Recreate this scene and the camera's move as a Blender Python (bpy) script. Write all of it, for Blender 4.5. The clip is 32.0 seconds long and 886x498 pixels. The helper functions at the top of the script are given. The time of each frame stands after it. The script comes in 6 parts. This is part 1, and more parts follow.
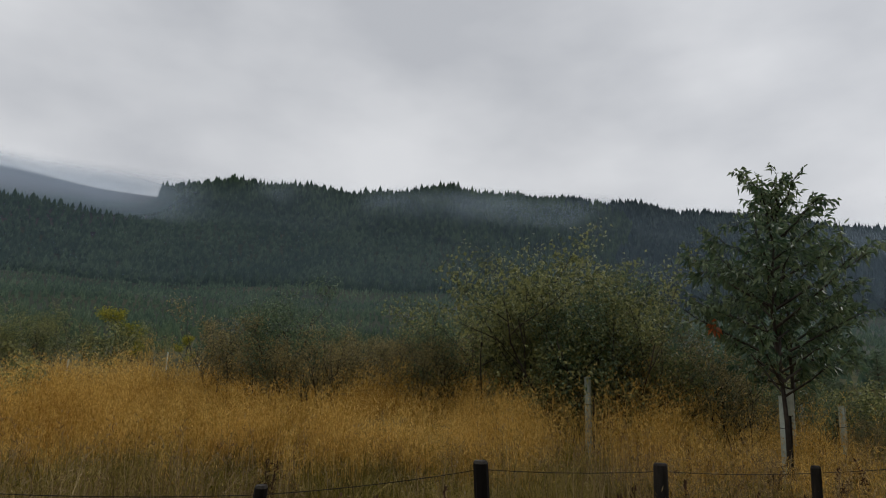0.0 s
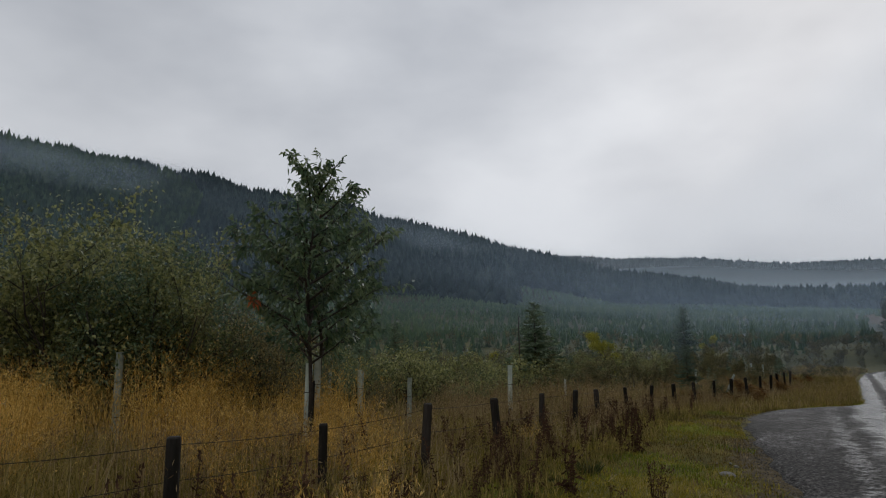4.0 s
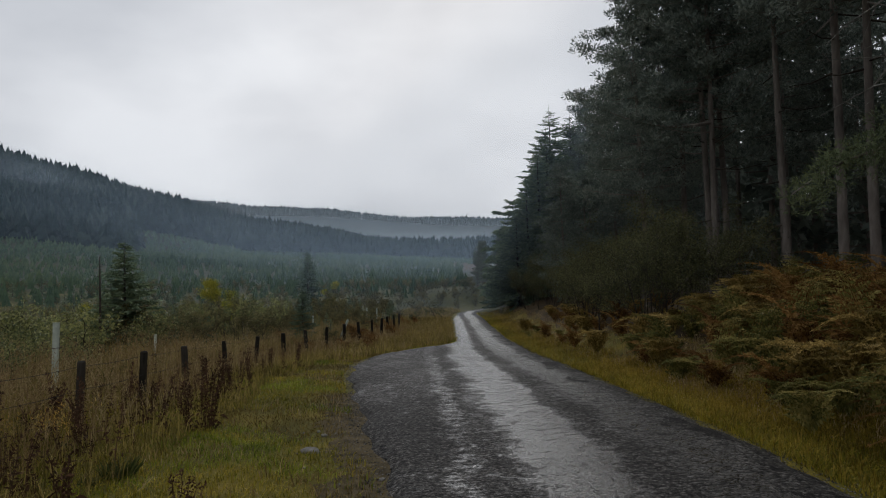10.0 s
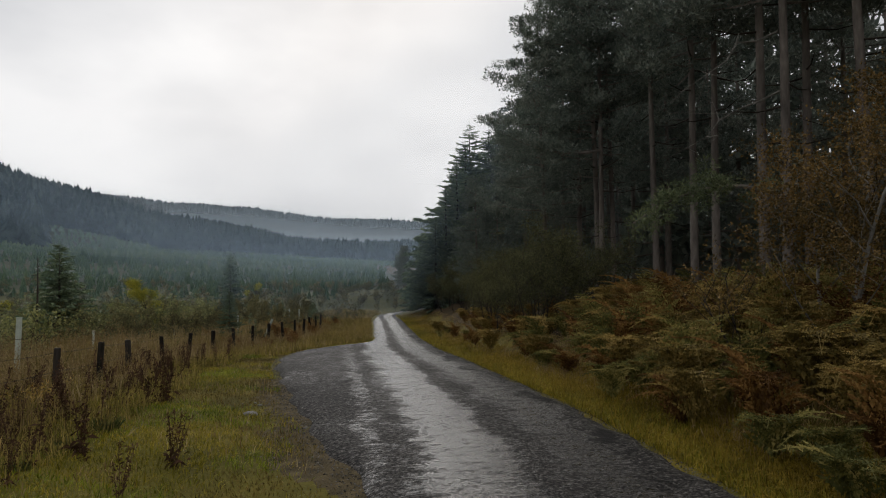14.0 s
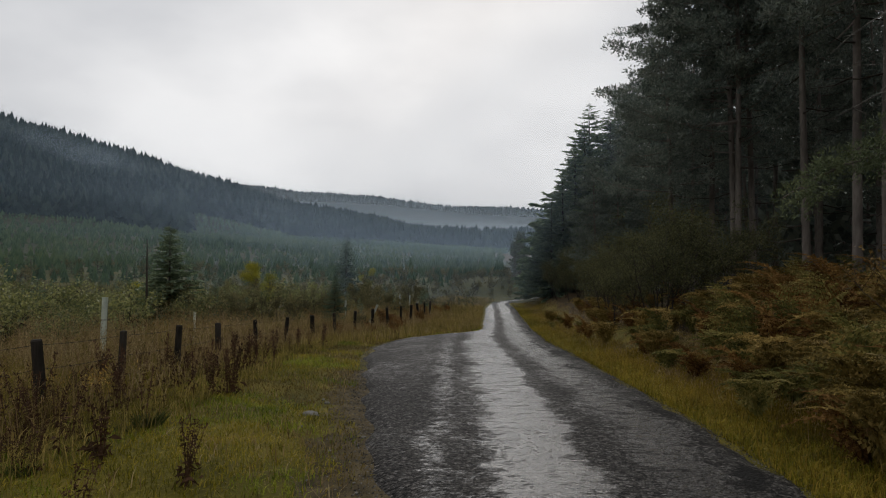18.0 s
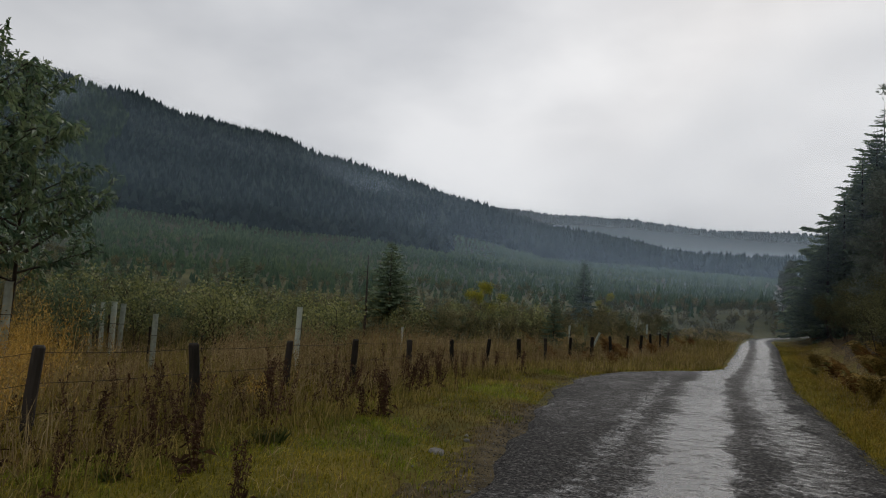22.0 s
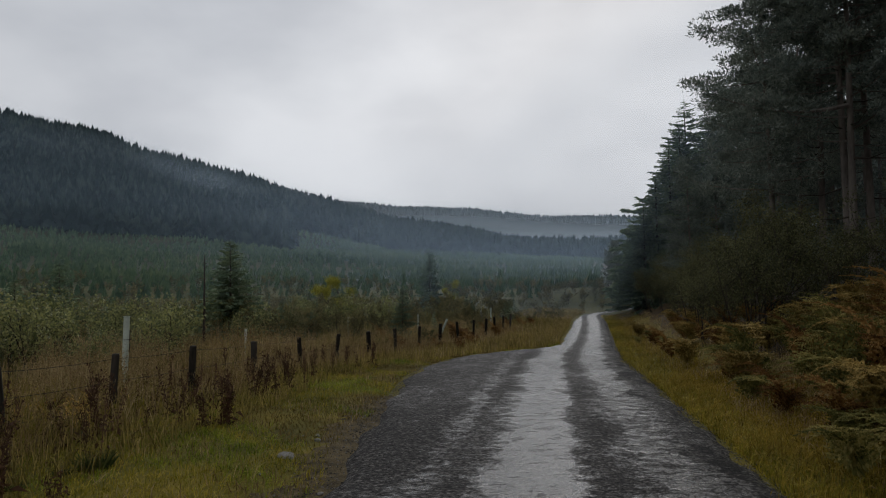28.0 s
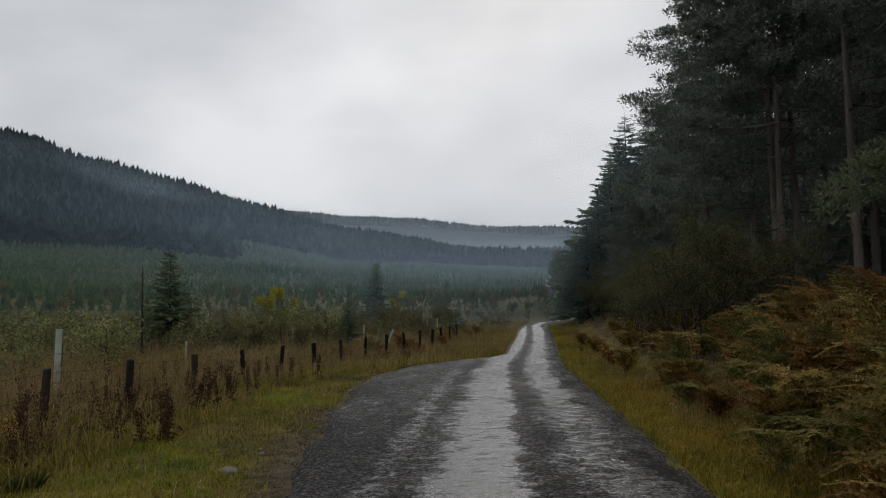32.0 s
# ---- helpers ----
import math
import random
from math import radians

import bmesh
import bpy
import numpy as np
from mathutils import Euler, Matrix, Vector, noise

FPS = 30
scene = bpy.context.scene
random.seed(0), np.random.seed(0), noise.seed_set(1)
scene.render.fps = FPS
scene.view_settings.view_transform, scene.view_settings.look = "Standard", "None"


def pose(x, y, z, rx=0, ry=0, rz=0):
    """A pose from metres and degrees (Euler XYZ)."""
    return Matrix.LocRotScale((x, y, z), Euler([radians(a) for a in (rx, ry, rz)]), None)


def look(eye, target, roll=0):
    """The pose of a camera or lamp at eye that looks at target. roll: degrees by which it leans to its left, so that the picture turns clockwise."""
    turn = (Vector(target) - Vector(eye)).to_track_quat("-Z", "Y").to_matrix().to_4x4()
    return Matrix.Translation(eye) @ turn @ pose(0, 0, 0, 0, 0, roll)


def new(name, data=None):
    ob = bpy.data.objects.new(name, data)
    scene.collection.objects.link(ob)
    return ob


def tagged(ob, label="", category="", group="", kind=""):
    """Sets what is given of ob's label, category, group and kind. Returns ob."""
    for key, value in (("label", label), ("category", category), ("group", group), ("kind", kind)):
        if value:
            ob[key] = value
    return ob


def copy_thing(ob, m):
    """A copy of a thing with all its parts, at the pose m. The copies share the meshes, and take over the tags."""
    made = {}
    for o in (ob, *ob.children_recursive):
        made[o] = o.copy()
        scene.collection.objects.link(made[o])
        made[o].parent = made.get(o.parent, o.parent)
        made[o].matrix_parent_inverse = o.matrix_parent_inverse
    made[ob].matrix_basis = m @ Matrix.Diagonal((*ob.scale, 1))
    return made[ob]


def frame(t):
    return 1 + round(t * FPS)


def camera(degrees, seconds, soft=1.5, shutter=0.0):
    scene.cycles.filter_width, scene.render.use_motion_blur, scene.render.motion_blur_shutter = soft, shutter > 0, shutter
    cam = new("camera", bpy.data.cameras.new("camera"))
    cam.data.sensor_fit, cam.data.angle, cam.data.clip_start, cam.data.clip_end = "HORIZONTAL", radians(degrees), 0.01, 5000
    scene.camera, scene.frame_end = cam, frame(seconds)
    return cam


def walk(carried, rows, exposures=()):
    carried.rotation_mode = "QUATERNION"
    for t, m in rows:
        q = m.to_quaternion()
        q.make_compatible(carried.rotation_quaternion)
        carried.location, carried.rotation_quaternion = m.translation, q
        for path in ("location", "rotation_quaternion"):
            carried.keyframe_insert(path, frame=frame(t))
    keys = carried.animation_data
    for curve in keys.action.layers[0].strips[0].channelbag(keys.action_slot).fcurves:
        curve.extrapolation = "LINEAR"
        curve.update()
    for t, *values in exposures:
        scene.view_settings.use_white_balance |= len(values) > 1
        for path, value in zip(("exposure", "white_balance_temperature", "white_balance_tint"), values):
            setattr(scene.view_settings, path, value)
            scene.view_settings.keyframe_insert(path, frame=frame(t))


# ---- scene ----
cam = camera(68.4, 32.0, 1.1)
PATH = (
    (0, -0, -0, 1.63, 60.32, 10.42, -1.32),
    (0.5, 0.11, -0.04, 1.6, 57.52, 11.03, -1),
    (1, 0.1, -0, 1.61, 52.98, 10.68, -1.41),
    (1.5, 0.14, 0.02, 1.6, 48.58, 10.72, -1.41),
    (2, 0.16, 0.06, 1.61, 44.74, 9.86, -1.48),
    (2.5, 0.18, 0.13, 1.61, 40.61, 9.66, -0.76),
    (3, 0.16, 0.17, 1.6, 33.87, 9.57, -0.61),
    (3.5, 0.17, 0.18, 1.6, 29.25, 9.15, -0.45),
    (4, 0.14, 0.28, 1.6, 23.49, 8.54, 0.36),
    (4.5, 0.16, 0.31, 1.6, 17.77, 8.88, -0.59),
    (6.5, 0.22, 0.45, 1.63, 6.26, 11.04, 0.52),
    (7, 0.17, 0.33, 1.63, 5.04, 12.96, 0.15),
    (7.5, 0.08, 2.91, 1.62, 5.21, 11.71, 0.69),
    (8, 0, 6.92, 1.6, 6.31, 8.56, 1.07),
    (8.5, 0.09, 9.15, 1.62, 5.26, 7.1, 1.59),
    (9, 0.45, 9.48, 1.63, 1.49, 6.08, 1.55),
    (9.5, 0.62, 7.35, 1.59, -3.21, 4.75, 1.71),
    (10, 0.48, 2.75, 1.58, -7.75, 3.44, 1.53),
    (10.5, 0.29, 0.36, 1.59, -9.93, 2.68, 1.32),
    (11, 0.3, 0.38, 1.59, -9.44, 2.45, 1.14),
    (11.5, 0.33, 0.34, 1.59, -11.19, 2.85, 1.04),
    (12, 0.35, 0.34, 1.6, -13.31, 3.85, 0.64),
    (12.5, 0.33, 0.31, 1.6, -14.09, 4.07, 0.22),
    (13, 0.33, 0.29, 1.62, -14.06, 3.88, 0.28),
    (13.5, 0.32, 0.28, 1.62, -14.96, 3.9, 0.72),
    (15.5, 0.33, 0.76, 1.58, -11.17, 0.75, 0.3),
    (16, 0.39, 0.9, 1.59, -10.16, 0.1, 0.12),
    (16.5, 0.55, 1.13, 1.61, -4.91, 1.8, -2.16),
    (17, 0.66, 1.4, 1.57, -5.3, 0.55, -1.18),
    (17.5, 0.77, 1.65, 1.6, -8.05, 2.97, -0.7),
    (18, 1, 1.8, 1.57, -4.01, 2.54, -0.23),
    (18.5, 1.22, 1.98, 1.59, -0.62, 2.44, -0.71),
    (19, 1.39, 2.23, 1.59, -0.77, 2.56, -0.19),
    (19.5, 1.51, 2.45, 1.58, -2.11, 3.15, 1.13),
    (20, 1.75, 2.69, 1.59, 0.41, 3.3, -0.37),
    (20.5, 1.86, 2.87, 1.58, 0.35, 2.26, -1.62),
    (21, 1.96, 2.95, 1.6, 3.61, 2.95, -1.93),
    (21.5, 2.04, 2.98, 1.6, 11.25, 3.8, -4.44),
    (22, 2.07, 3.05, 1.6, 17.89, 3.93, -3.18),
    (22.5, 2.09, 3.05, 1.61, 20.93, 4.05, -1.41),
    (23, 2.03, 3.07, 1.61, 25.14, 4.25, -0.17),
    (23.5, 1.98, 3.13, 1.62, 25.1, 4.74, 1.32),
    (24, 1.99, 3.13, 1.64, 25.07, 6.07, 0.78),
    (24.5, 1.99, 3.18, 1.6, 22.75, 7.49, 0.41),
    (25, 2.04, 3.16, 1.59, 18.95, 7.36, 0.36),
    (25.5, 2.04, 3.22, 1.58, 15.56, 5.93, 0.91),
    (26, 2.05, 3.22, 1.58, 12.13, 4.66, 1.05),
    (26.5, 2.07, 3.23, 1.57, 9.59, 3.6, 1.51),
    (28.5, 2.09, 3.16, 1.6, 3.3, 3.74, -0.02),
    (29, 2.1, 3.17, 1.59, 1.8, 4.3, -0.43),
    (29.5, 2.1, 3.15, 1.6, 0.38, 4.98, -0.69),
    (30, 2.11, 3.08, 1.6, -0.01, 5.36, -0.48),
    (30.5, 2.09, 3.12, 1.59, -0.15, 5.16, -0.85),
    (31, 2.11, 3.1, 1.6, -0.06, 5.2, -0.35),
    (31.5, 2.1, 3.12, 1.59, -0.06, 5.11, -0.01),
    (32, 2.09, 3.11, 1.6, -0, 4.43, 0.77),
)
EXPOSURES = ((0, 0.06, 6450, 10), (4, -0.1, 6300, 10), (7, -0.3, 6100, 9), (8, -0.24, 6150, 8), (9, -0.1, 6200, 9), (11, 0.08, 6450, 10), (13, 0.14, 6600, 10), (16, 0.34, 6700, 10), (17, 0.22, 6700, 10), (18, 0.12, 6600, 10), (20, 0.04, 6550, 10), (23, 0.0, 6450, 10), (25, -0.16, 6300, 10), (26, -0.18, 6250, 10), (29, -0.04, 6400, 10), (32, 0.0, 6450, 10))
walk(cam, [(t, pose(x, y, z, 90 + pitch, roll, yaw)) for t, x, y, z, yaw, pitch, roll in PATH], EXPOSURES)

# ---- exposure, sky and sun ----
scene.view_settings.exposure = 0.0
world = bpy.data.worlds.new("overcast_sky")
scene.world = world
world.use_nodes = True
wn, wl = world.node_tree.nodes, world.node_tree.links
wn.clear()
w_out = wn.new("ShaderNodeOutputWorld")
w_bg = wn.new("ShaderNodeBackground")
w_sky = wn.new("ShaderNodeTexSky")
w_sky.sky_type, w_sky.sun_disc = "NISHITA", False
w_sky.sun_elevation, w_sky.sun_rotation = radians(32), radians(8)
w_sky.air_density, w_sky.dust_density = 1.0, 4.0
w_co = wn.new("ShaderNodeTexCoord")
w_map = wn.new("ShaderNodeMapping")
w_map.inputs["Scale"].default_value = (1.0, 1.0, 2.0)
w_n = wn.new("ShaderNodeTexNoise")
w_n.inputs["Scale"].default_value, w_n.inputs["Detail"].default_value = 2.1, 5.0
w_n.inputs["Roughness"].default_value = 0.48
w_ramp = wn.new("ShaderNodeValToRGB")
w_ramp.color_ramp.elements[0].position, w_ramp.color_ramp.elements[1].position = 0.36, 0.64
w_ramp.color_ramp.elements[0].color = (5.0, 5.16, 5.48, 1)
w_ramp.color_ramp.elements[1].color = (7.2, 7.3, 7.5, 1)
w_mix = wn.new("ShaderNodeMixRGB")
w_mix.inputs["Fac"].default_value = 0.975
wl.new(w_co.outputs["Generated"], w_map.inputs["Vector"])
wl.new(w_map.outputs["Vector"], w_n.inputs["Vector"])
wl.new(w_n.outputs["Fac"], w_ramp.inputs["Fac"])
wl.new(w_sky.outputs["Color"], w_mix.inputs["Color1"])
wl.new(w_ramp.outputs["Color"], w_mix.inputs["Color2"])
w_dot = wn.new("ShaderNodeVectorMath")
w_dot.operation = "DOT_PRODUCT"
w_dot.inputs[1].default_value = (0.10, 0.93, 0.35)
wl.new(w_co.outputs["Generated"], w_dot.inputs[0])
w_rng = wn.new("ShaderNodeMapRange")
w_rng.interpolation_type = "SMOOTHSTEP"
for key, v in (("From Min", 0.55), ("From Max", 1.0), ("To Min", 0.92), ("To Max", 1.08)):
    w_rng.inputs[key].default_value = v
wl.new(w_dot.outputs["Value"], w_rng.inputs["Value"])
w_mul = wn.new("ShaderNodeVectorMath")
w_mul.operation = "SCALE"
wl.new(w_mix.outputs["Color"], w_mul.inputs[0])
wl.new(w_rng.outputs["Result"], w_mul.inputs["Scale"])
wl.new(w_mul.outputs["Vector"], w_bg.inputs["Color"])
w_bg.inputs["Strength"].default_value = 0.1
wl.new(w_bg.outputs["Background"], w_out.inputs["Surface"])

sun = new("sun", bpy.data.lights.new("sun", "SUN"))
sun.data.energy, sun.data.angle, sun.data.color = 0.5, radians(25), (1.0, 0.97, 0.93)
sun.matrix_world = look((0, 0, 60), (0 - 60 * math.sin(radians(8)), -60 * math.cos(radians(8)), 60 - 60 * math.tan(radians(32))))


# ---- materials ----
def mat(name, colors, scale=3.0, rough=0.8, island=0.0, obrand=0.0, leaf=0.0, bump=0.0, fine=40.0, spec=0.12, stretch=(1, 1, 1)):
    """A noise-varied surface: colors is two or three albedos from dark to light."""
    m = bpy.data.materials.new(name)
    m.use_nodes = True
    n, l = m.node_tree.nodes, m.node_tree.links
    b, out = n["Principled BSDF"], n["Material Output"]
    co = n.new("ShaderNodeTexCoord")
    mp = n.new("ShaderNodeMapping")
    mp.inputs["Scale"].default_value = stretch
    l.new(co.outputs["Object"], mp.inputs["Vector"])
    big, small = n.new("ShaderNodeTexNoise"), n.new("ShaderNodeTexNoise")
    big.inputs["Scale"].default_value, big.inputs["Detail"].default_value = scale, 3
    small.inputs["Scale"].default_value, small.inputs["Detail"].default_value = fine, 4
    for t in (big, small):
        l.new(mp.outputs["Vector"], t.inputs["Vector"])
    add = n.new("ShaderNodeMath")
    add.operation = "MULTIPLY_ADD"
    add.inputs[1].default_value = 0.45
    l.new(small.outputs["Fac"], add.inputs[0])
    half = n.new("ShaderNodeMath")
    half.operation = "MULTIPLY_ADD"
    half.inputs[1].default_value, half.inputs[2].default_value = 0.9, -0.17
    l.new(big.outputs["Fac"], half.inputs[0])
    l.new(half.outputs[0], add.inputs[2])
    fac = add.outputs[0]
    for amount, node, socket in ((island, "ShaderNodeNewGeometry", "Random Per Island"), (obrand, "ShaderNodeObjectInfo", "Random")):
        if amount:
            src = n.new(node)
            k = n.new("ShaderNodeMath")
            k.operation = "MULTIPLY_ADD"
            k.inputs[1].default_value = amount
            l.new(src.outputs[socket], k.inputs[0])
            sub = n.new("ShaderNodeMath")
            sub.operation = "SUBTRACT"
            sub.inputs[1].default_value = amount / 2
            l.new(fac, k.inputs[2])
            l.new(k.outputs[0], sub.inputs[0])
            fac = sub.outputs[0]
    ramp = n.new("ShaderNodeValToRGB")
    e = ramp.color_ramp.elements
    e[0].position, e[1].position = 0.25, 0.78
    e[0].color, e[1].color = (*colors[0], 1), (*colors[-1], 1)
    for i, c in enumerate(colors[1:-1]):
        e.new(0.25 + 0.53 * (i + 1) / (len(colors) - 1)).color = (*c, 1)
    l.new(fac, ramp.inputs["Fac"])
    l.new(ramp.outputs["Color"], b.inputs["Base Color"])
    b.inputs["Roughness"].default_value = rough
    b.inputs["Specular IOR Level"].default_value = spec
    if bump:
        bp = n.new("ShaderNodeBump")
        bp.inputs["Strength"].default_value, bp.inputs["Distance"].default_value = bump, 0.02
        l.new(small.outputs["Fac"], bp.inputs["Height"])
        l.new(bp.outputs["Normal"], b.inputs["Normal"])
    if leaf:
        tr, mx = n.new("ShaderNodeBsdfTranslucent"), n.new("ShaderNodeMixShader")
        l.new(ramp.outputs["Color"], tr.inputs["Color"])
        mx.inputs["Fac"].default_value = leaf
        l.new(b.outputs["BSDF"], mx.inputs[1])
        l.new(tr.outputs["BSDF"], mx.inputs[2])
        l.new(mx.outputs["Shader"], out.inputs["Surface"])
    return m


M = {}
M["verge"] = mat("wet_short_grass_turf", [(0.045, 0.040, 0.005), (0.110, 0.093, 0.011), (0.189, 0.136, 0.020)], 0.8, 0.9, bump=0.4, fine=25)
M["pasture"] = mat("rough_autumn_grass", [(0.04, 0.028, 0.010), (0.10, 0.062, 0.02), (0.19, 0.12, 0.04)], 0.5, 0.9, bump=0.4, fine=14)
M["needle_floor"] = mat("pine_needle_forest_floor", [(0.025, 0.019, 0.011), (0.065, 0.045, 0.024), (0.11, 0.075, 0.036)], 0.7, 0.95, bump=0.5, fine=18)
M["hillside"] = mat("rough_hillside_turf", [(0.012, 0.018, 0.008), (0.03, 0.036, 0.014), (0.06, 0.055, 0.022)], 0.05, 0.95, fine=0.6)
M["scrub"] = mat("dull_green_brown_scrub_floor", [(0.03, 0.034, 0.013), (0.066, 0.068, 0.026), (0.125, 0.112, 0.044)], 0.25, 0.95, bump=0.4, fine=5)
M["moor"] = mat("brown_heather_moor", [(0.022, 0.015, 0.016), (0.048, 0.034, 0.032), (0.083, 0.061, 0.048)], 0.02, 0.95, fine=0.25)
M["lush_grass"] = mat("fresh_green_verge_blades", [(0.067, 0.095, 0.006), (0.174, 0.209, 0.016), (0.335, 0.353, 0.035)], 0.45, 0.6, island=0.45, leaf=0.3, fine=3)
M["field_grass"] = mat("dull_olive_field_blades", [(0.0731, 0.0688, 0.0224), (0.1591, 0.1419, 0.0499), (0.2881, 0.2451, 0.0903)], 0.3, 0.8, island=0.5, leaf=0.25, fine=3)
M["rough_grass"] = mat("rough_straw_and_olive_blades", [(0.1002, 0.0821, 0.0199), (0.223, 0.1805, 0.0487), (0.4242, 0.3169, 0.102)], 0.35, 0.8, island=0.6, leaf=0.25, fine=3)
M["shrub_leaf"] = mat("dark_olive_brown_shrub_leaves", [(0.046, 0.05, 0.023), (0.096, 0.1, 0.044), (0.178, 0.172, 0.078)], 0.8, 0.6, island=0.6, obrand=0.2, leaf=0.3, fine=4)
M["conifer_mid"] = mat("half_grown_spruce_needles", [(0.016, 0.036, 0.019), (0.031, 0.057, 0.028), (0.056, 0.087, 0.043)], 0.03, 0.85, island=0.5, fine=0.5, spec=0.12)
M["scrub_leaf"] = mat("olive_scrub_leaves", [(0.0618, 0.0602, 0.0238), (0.1346, 0.1236, 0.0475), (0.2336, 0.1996, 0.0824)], 0.8, 0.5, island=0.6, obrand=0.3, leaf=0.35, fine=4, spec=0.3)
M["golden_grass"] = mat("dry_golden_grass_blades", [(0.2967, 0.1648, 0.0286), (0.6594, 0.4067, 0.0901), (0.9342, 0.6704, 0.2198)], 0.5, 0.75, island=0.5, leaf=0.3, fine=3)
M["fox_grass"] = mat("russet_dead_grass_blades", [(0.1436, 0.0922, 0.0409), (0.31, 0.2155, 0.0998), (0.4763, 0.3704, 0.1966)], 0.5, 0.8, island=0.5, leaf=0.25, fine=3)
M["green_grass"] = mat("damp_green_grass_blades", [(0.09, 0.087, 0.008), (0.232, 0.2, 0.02), (0.43, 0.328, 0.046)], 0.45, 0.65, island=0.45, leaf=0.3, fine=3)
M["roadside"] = mat("yellow_brown_roadside_blades", [(0.098, 0.070, 0.009), (0.235, 0.168, 0.022), (0.41, 0.285, 0.048)], 0.45, 0.7, island=0.5, leaf=0.3, fine=3)
M["worn_grass"] = mat("worn_olive_brown_blades", [(0.063, 0.0468, 0.0108), (0.1485, 0.1062, 0.027), (0.27, 0.1935, 0.0558)], 0.45, 0.8, island=0.5, leaf=0.2, fine=3)
# distant spruces: the blue of the haze is mixed into the needle colour
M["conifer_far"] = mat("haze_blue_spruce_needles", [(0.01, 0.021, 0.021), (0.02, 0.035, 0.034), (0.038, 0.058, 0.05)], 0.03, 0.9, island=0.5, fine=0.5, spec=0.1)
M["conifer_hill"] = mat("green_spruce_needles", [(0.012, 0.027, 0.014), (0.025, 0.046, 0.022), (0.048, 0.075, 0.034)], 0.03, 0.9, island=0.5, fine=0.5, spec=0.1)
M["conifer_young"] = mat("young_spruce_needles", [(0.036, 0.067, 0.036), (0.072, 0.115, 0.058), (0.126, 0.165, 0.082)], 0.03, 0.85, island=0.3, fine=0.5, spec=0.15)
M["spruce"] = mat("spruce_needles", [(0.0636, 0.0972, 0.0612), (0.1308, 0.1812, 0.1056), (0.2328, 0.2844, 0.156)], 1.0, 0.65, island=0.35, obrand=0.3, leaf=0.2, fine=6, spec=0.25)
M["pine"] = mat("scots_pine_needles", [(0.0713, 0.095, 0.0832), (0.1402, 0.1687, 0.1402), (0.2317, 0.259, 0.2091)], 0.6, 0.6, island=0.35, obrand=0.25, leaf=0.3, fine=5, spec=0.3)
# low bough's needles: a lit look put into the colour, greener than pine
M["pine_light"] = mat("lit_look_pine_needles", [(0.06, 0.0792, 0.0408), (0.114, 0.1392, 0.0696), (0.186, 0.2112, 0.1056)], 1.0, 0.7, island=0.4, leaf=0.25, fine=6)
M["pine_bark"] = mat("ridged_pine_bark", [(0.066, 0.0564, 0.0504), (0.156, 0.1344, 0.1176), (0.282, 0.246, 0.216)], 1.2, 0.9, bump=0.7, fine=14, stretch=(1, 1, 0.25))
M["twig"] = mat("dark_wet_twig_bark", [(0.015, 0.012, 0.01), (0.045, 0.036, 0.028), (0.09, 0.075, 0.06)], 2, 0.8, bump=0.3, fine=20)
M["pale_twig"] = mat("lichened_dead_branch", [(0.09, 0.085, 0.075), (0.18, 0.17, 0.15), (0.30, 0.29, 0.26)], 3, 0.85, fine=20)
M["cherry_leaf"] = mat("dark_green_cherry_leaves", [(0.045, 0.089, 0.047), (0.113, 0.168, 0.077), (0.226, 0.277, 0.130)], 0.8, 0.34, island=0.5, leaf=0.35, fine=4, spec=0.5)
M["hazel_leaf"] = mat("olive_hazel_leaves", [(0.0851, 0.1058, 0.0391), (0.2047, 0.2185, 0.0736), (0.3737, 0.3657, 0.1357)], 0.8, 0.34, island=0.6, obrand=0.2, leaf=0.4, fine=4, spec=0.5)
M["brown_leaf"] = mat("dull_brown_green_leaves", [(0.1058, 0.0989, 0.0414), (0.2185, 0.1898, 0.0759), (0.3967, 0.3162, 0.1288)], 0.8, 0.34, island=0.6, obrand=0.2, leaf=0.4, fine=4, spec=0.5)
M["yellow_leaf"] = mat("yellow_green_larch_leaves", [(0.135, 0.1485, 0.0189), (0.2835, 0.2767, 0.0351), (0.54, 0.4725, 0.0607)], 0.8, 0.6, island=0.5, leaf=0.3, fine=4)
M["red_leaf"] = mat("orange_red_autumn_leaves", [(0.20, 0.05, 0.015), (0.42, 0.11, 0.03), (0.60, 0.19, 0.06)], 2.0, 0.4, island=0.5, leaf=0.3, fine=8, spec=0.4)
M["oak_leaf"] = mat("rusty_oak_leaves", [(0.064, 0.046, 0.016), (0.145, 0.094, 0.031), (0.255, 0.16, 0.053)], 0.7, 0.5, island=0.6, leaf=0.25, fine=4)
M["fern_green"] = mat("fading_green_bracken", [(0.0873, 0.0916, 0.0268), (0.2056, 0.1909, 0.0553), (0.3871, 0.3171, 0.1063)], 0.7, 0.65, island=0.4, obrand=0.5, leaf=0.3, fine=5)
M["fern_gold"] = mat("yellow_brown_bracken", [(0.106, 0.0802, 0.0223), (0.2573, 0.1845, 0.0538), (0.4576, 0.3243, 0.1075)], 0.7, 0.65, island=0.4, obrand=0.5, leaf=0.3, fine=5)
M["fern_rust"] = mat("rust_brown_bracken", [(0.0734, 0.0355, 0.0116), (0.1971, 0.1012, 0.0293), (0.3346, 0.1963, 0.0641)], 0.7, 0.7, island=0.4, obrand=0.5, leaf=0.3, fine=5)
M["dock"] = mat("dead_brown_dock_stalks", [(0.035, 0.019, 0.011), (0.085, 0.045, 0.025), (0.17, 0.095, 0.055)], 3, 0.85, island=0.3, obrand=0.2, fine=30)
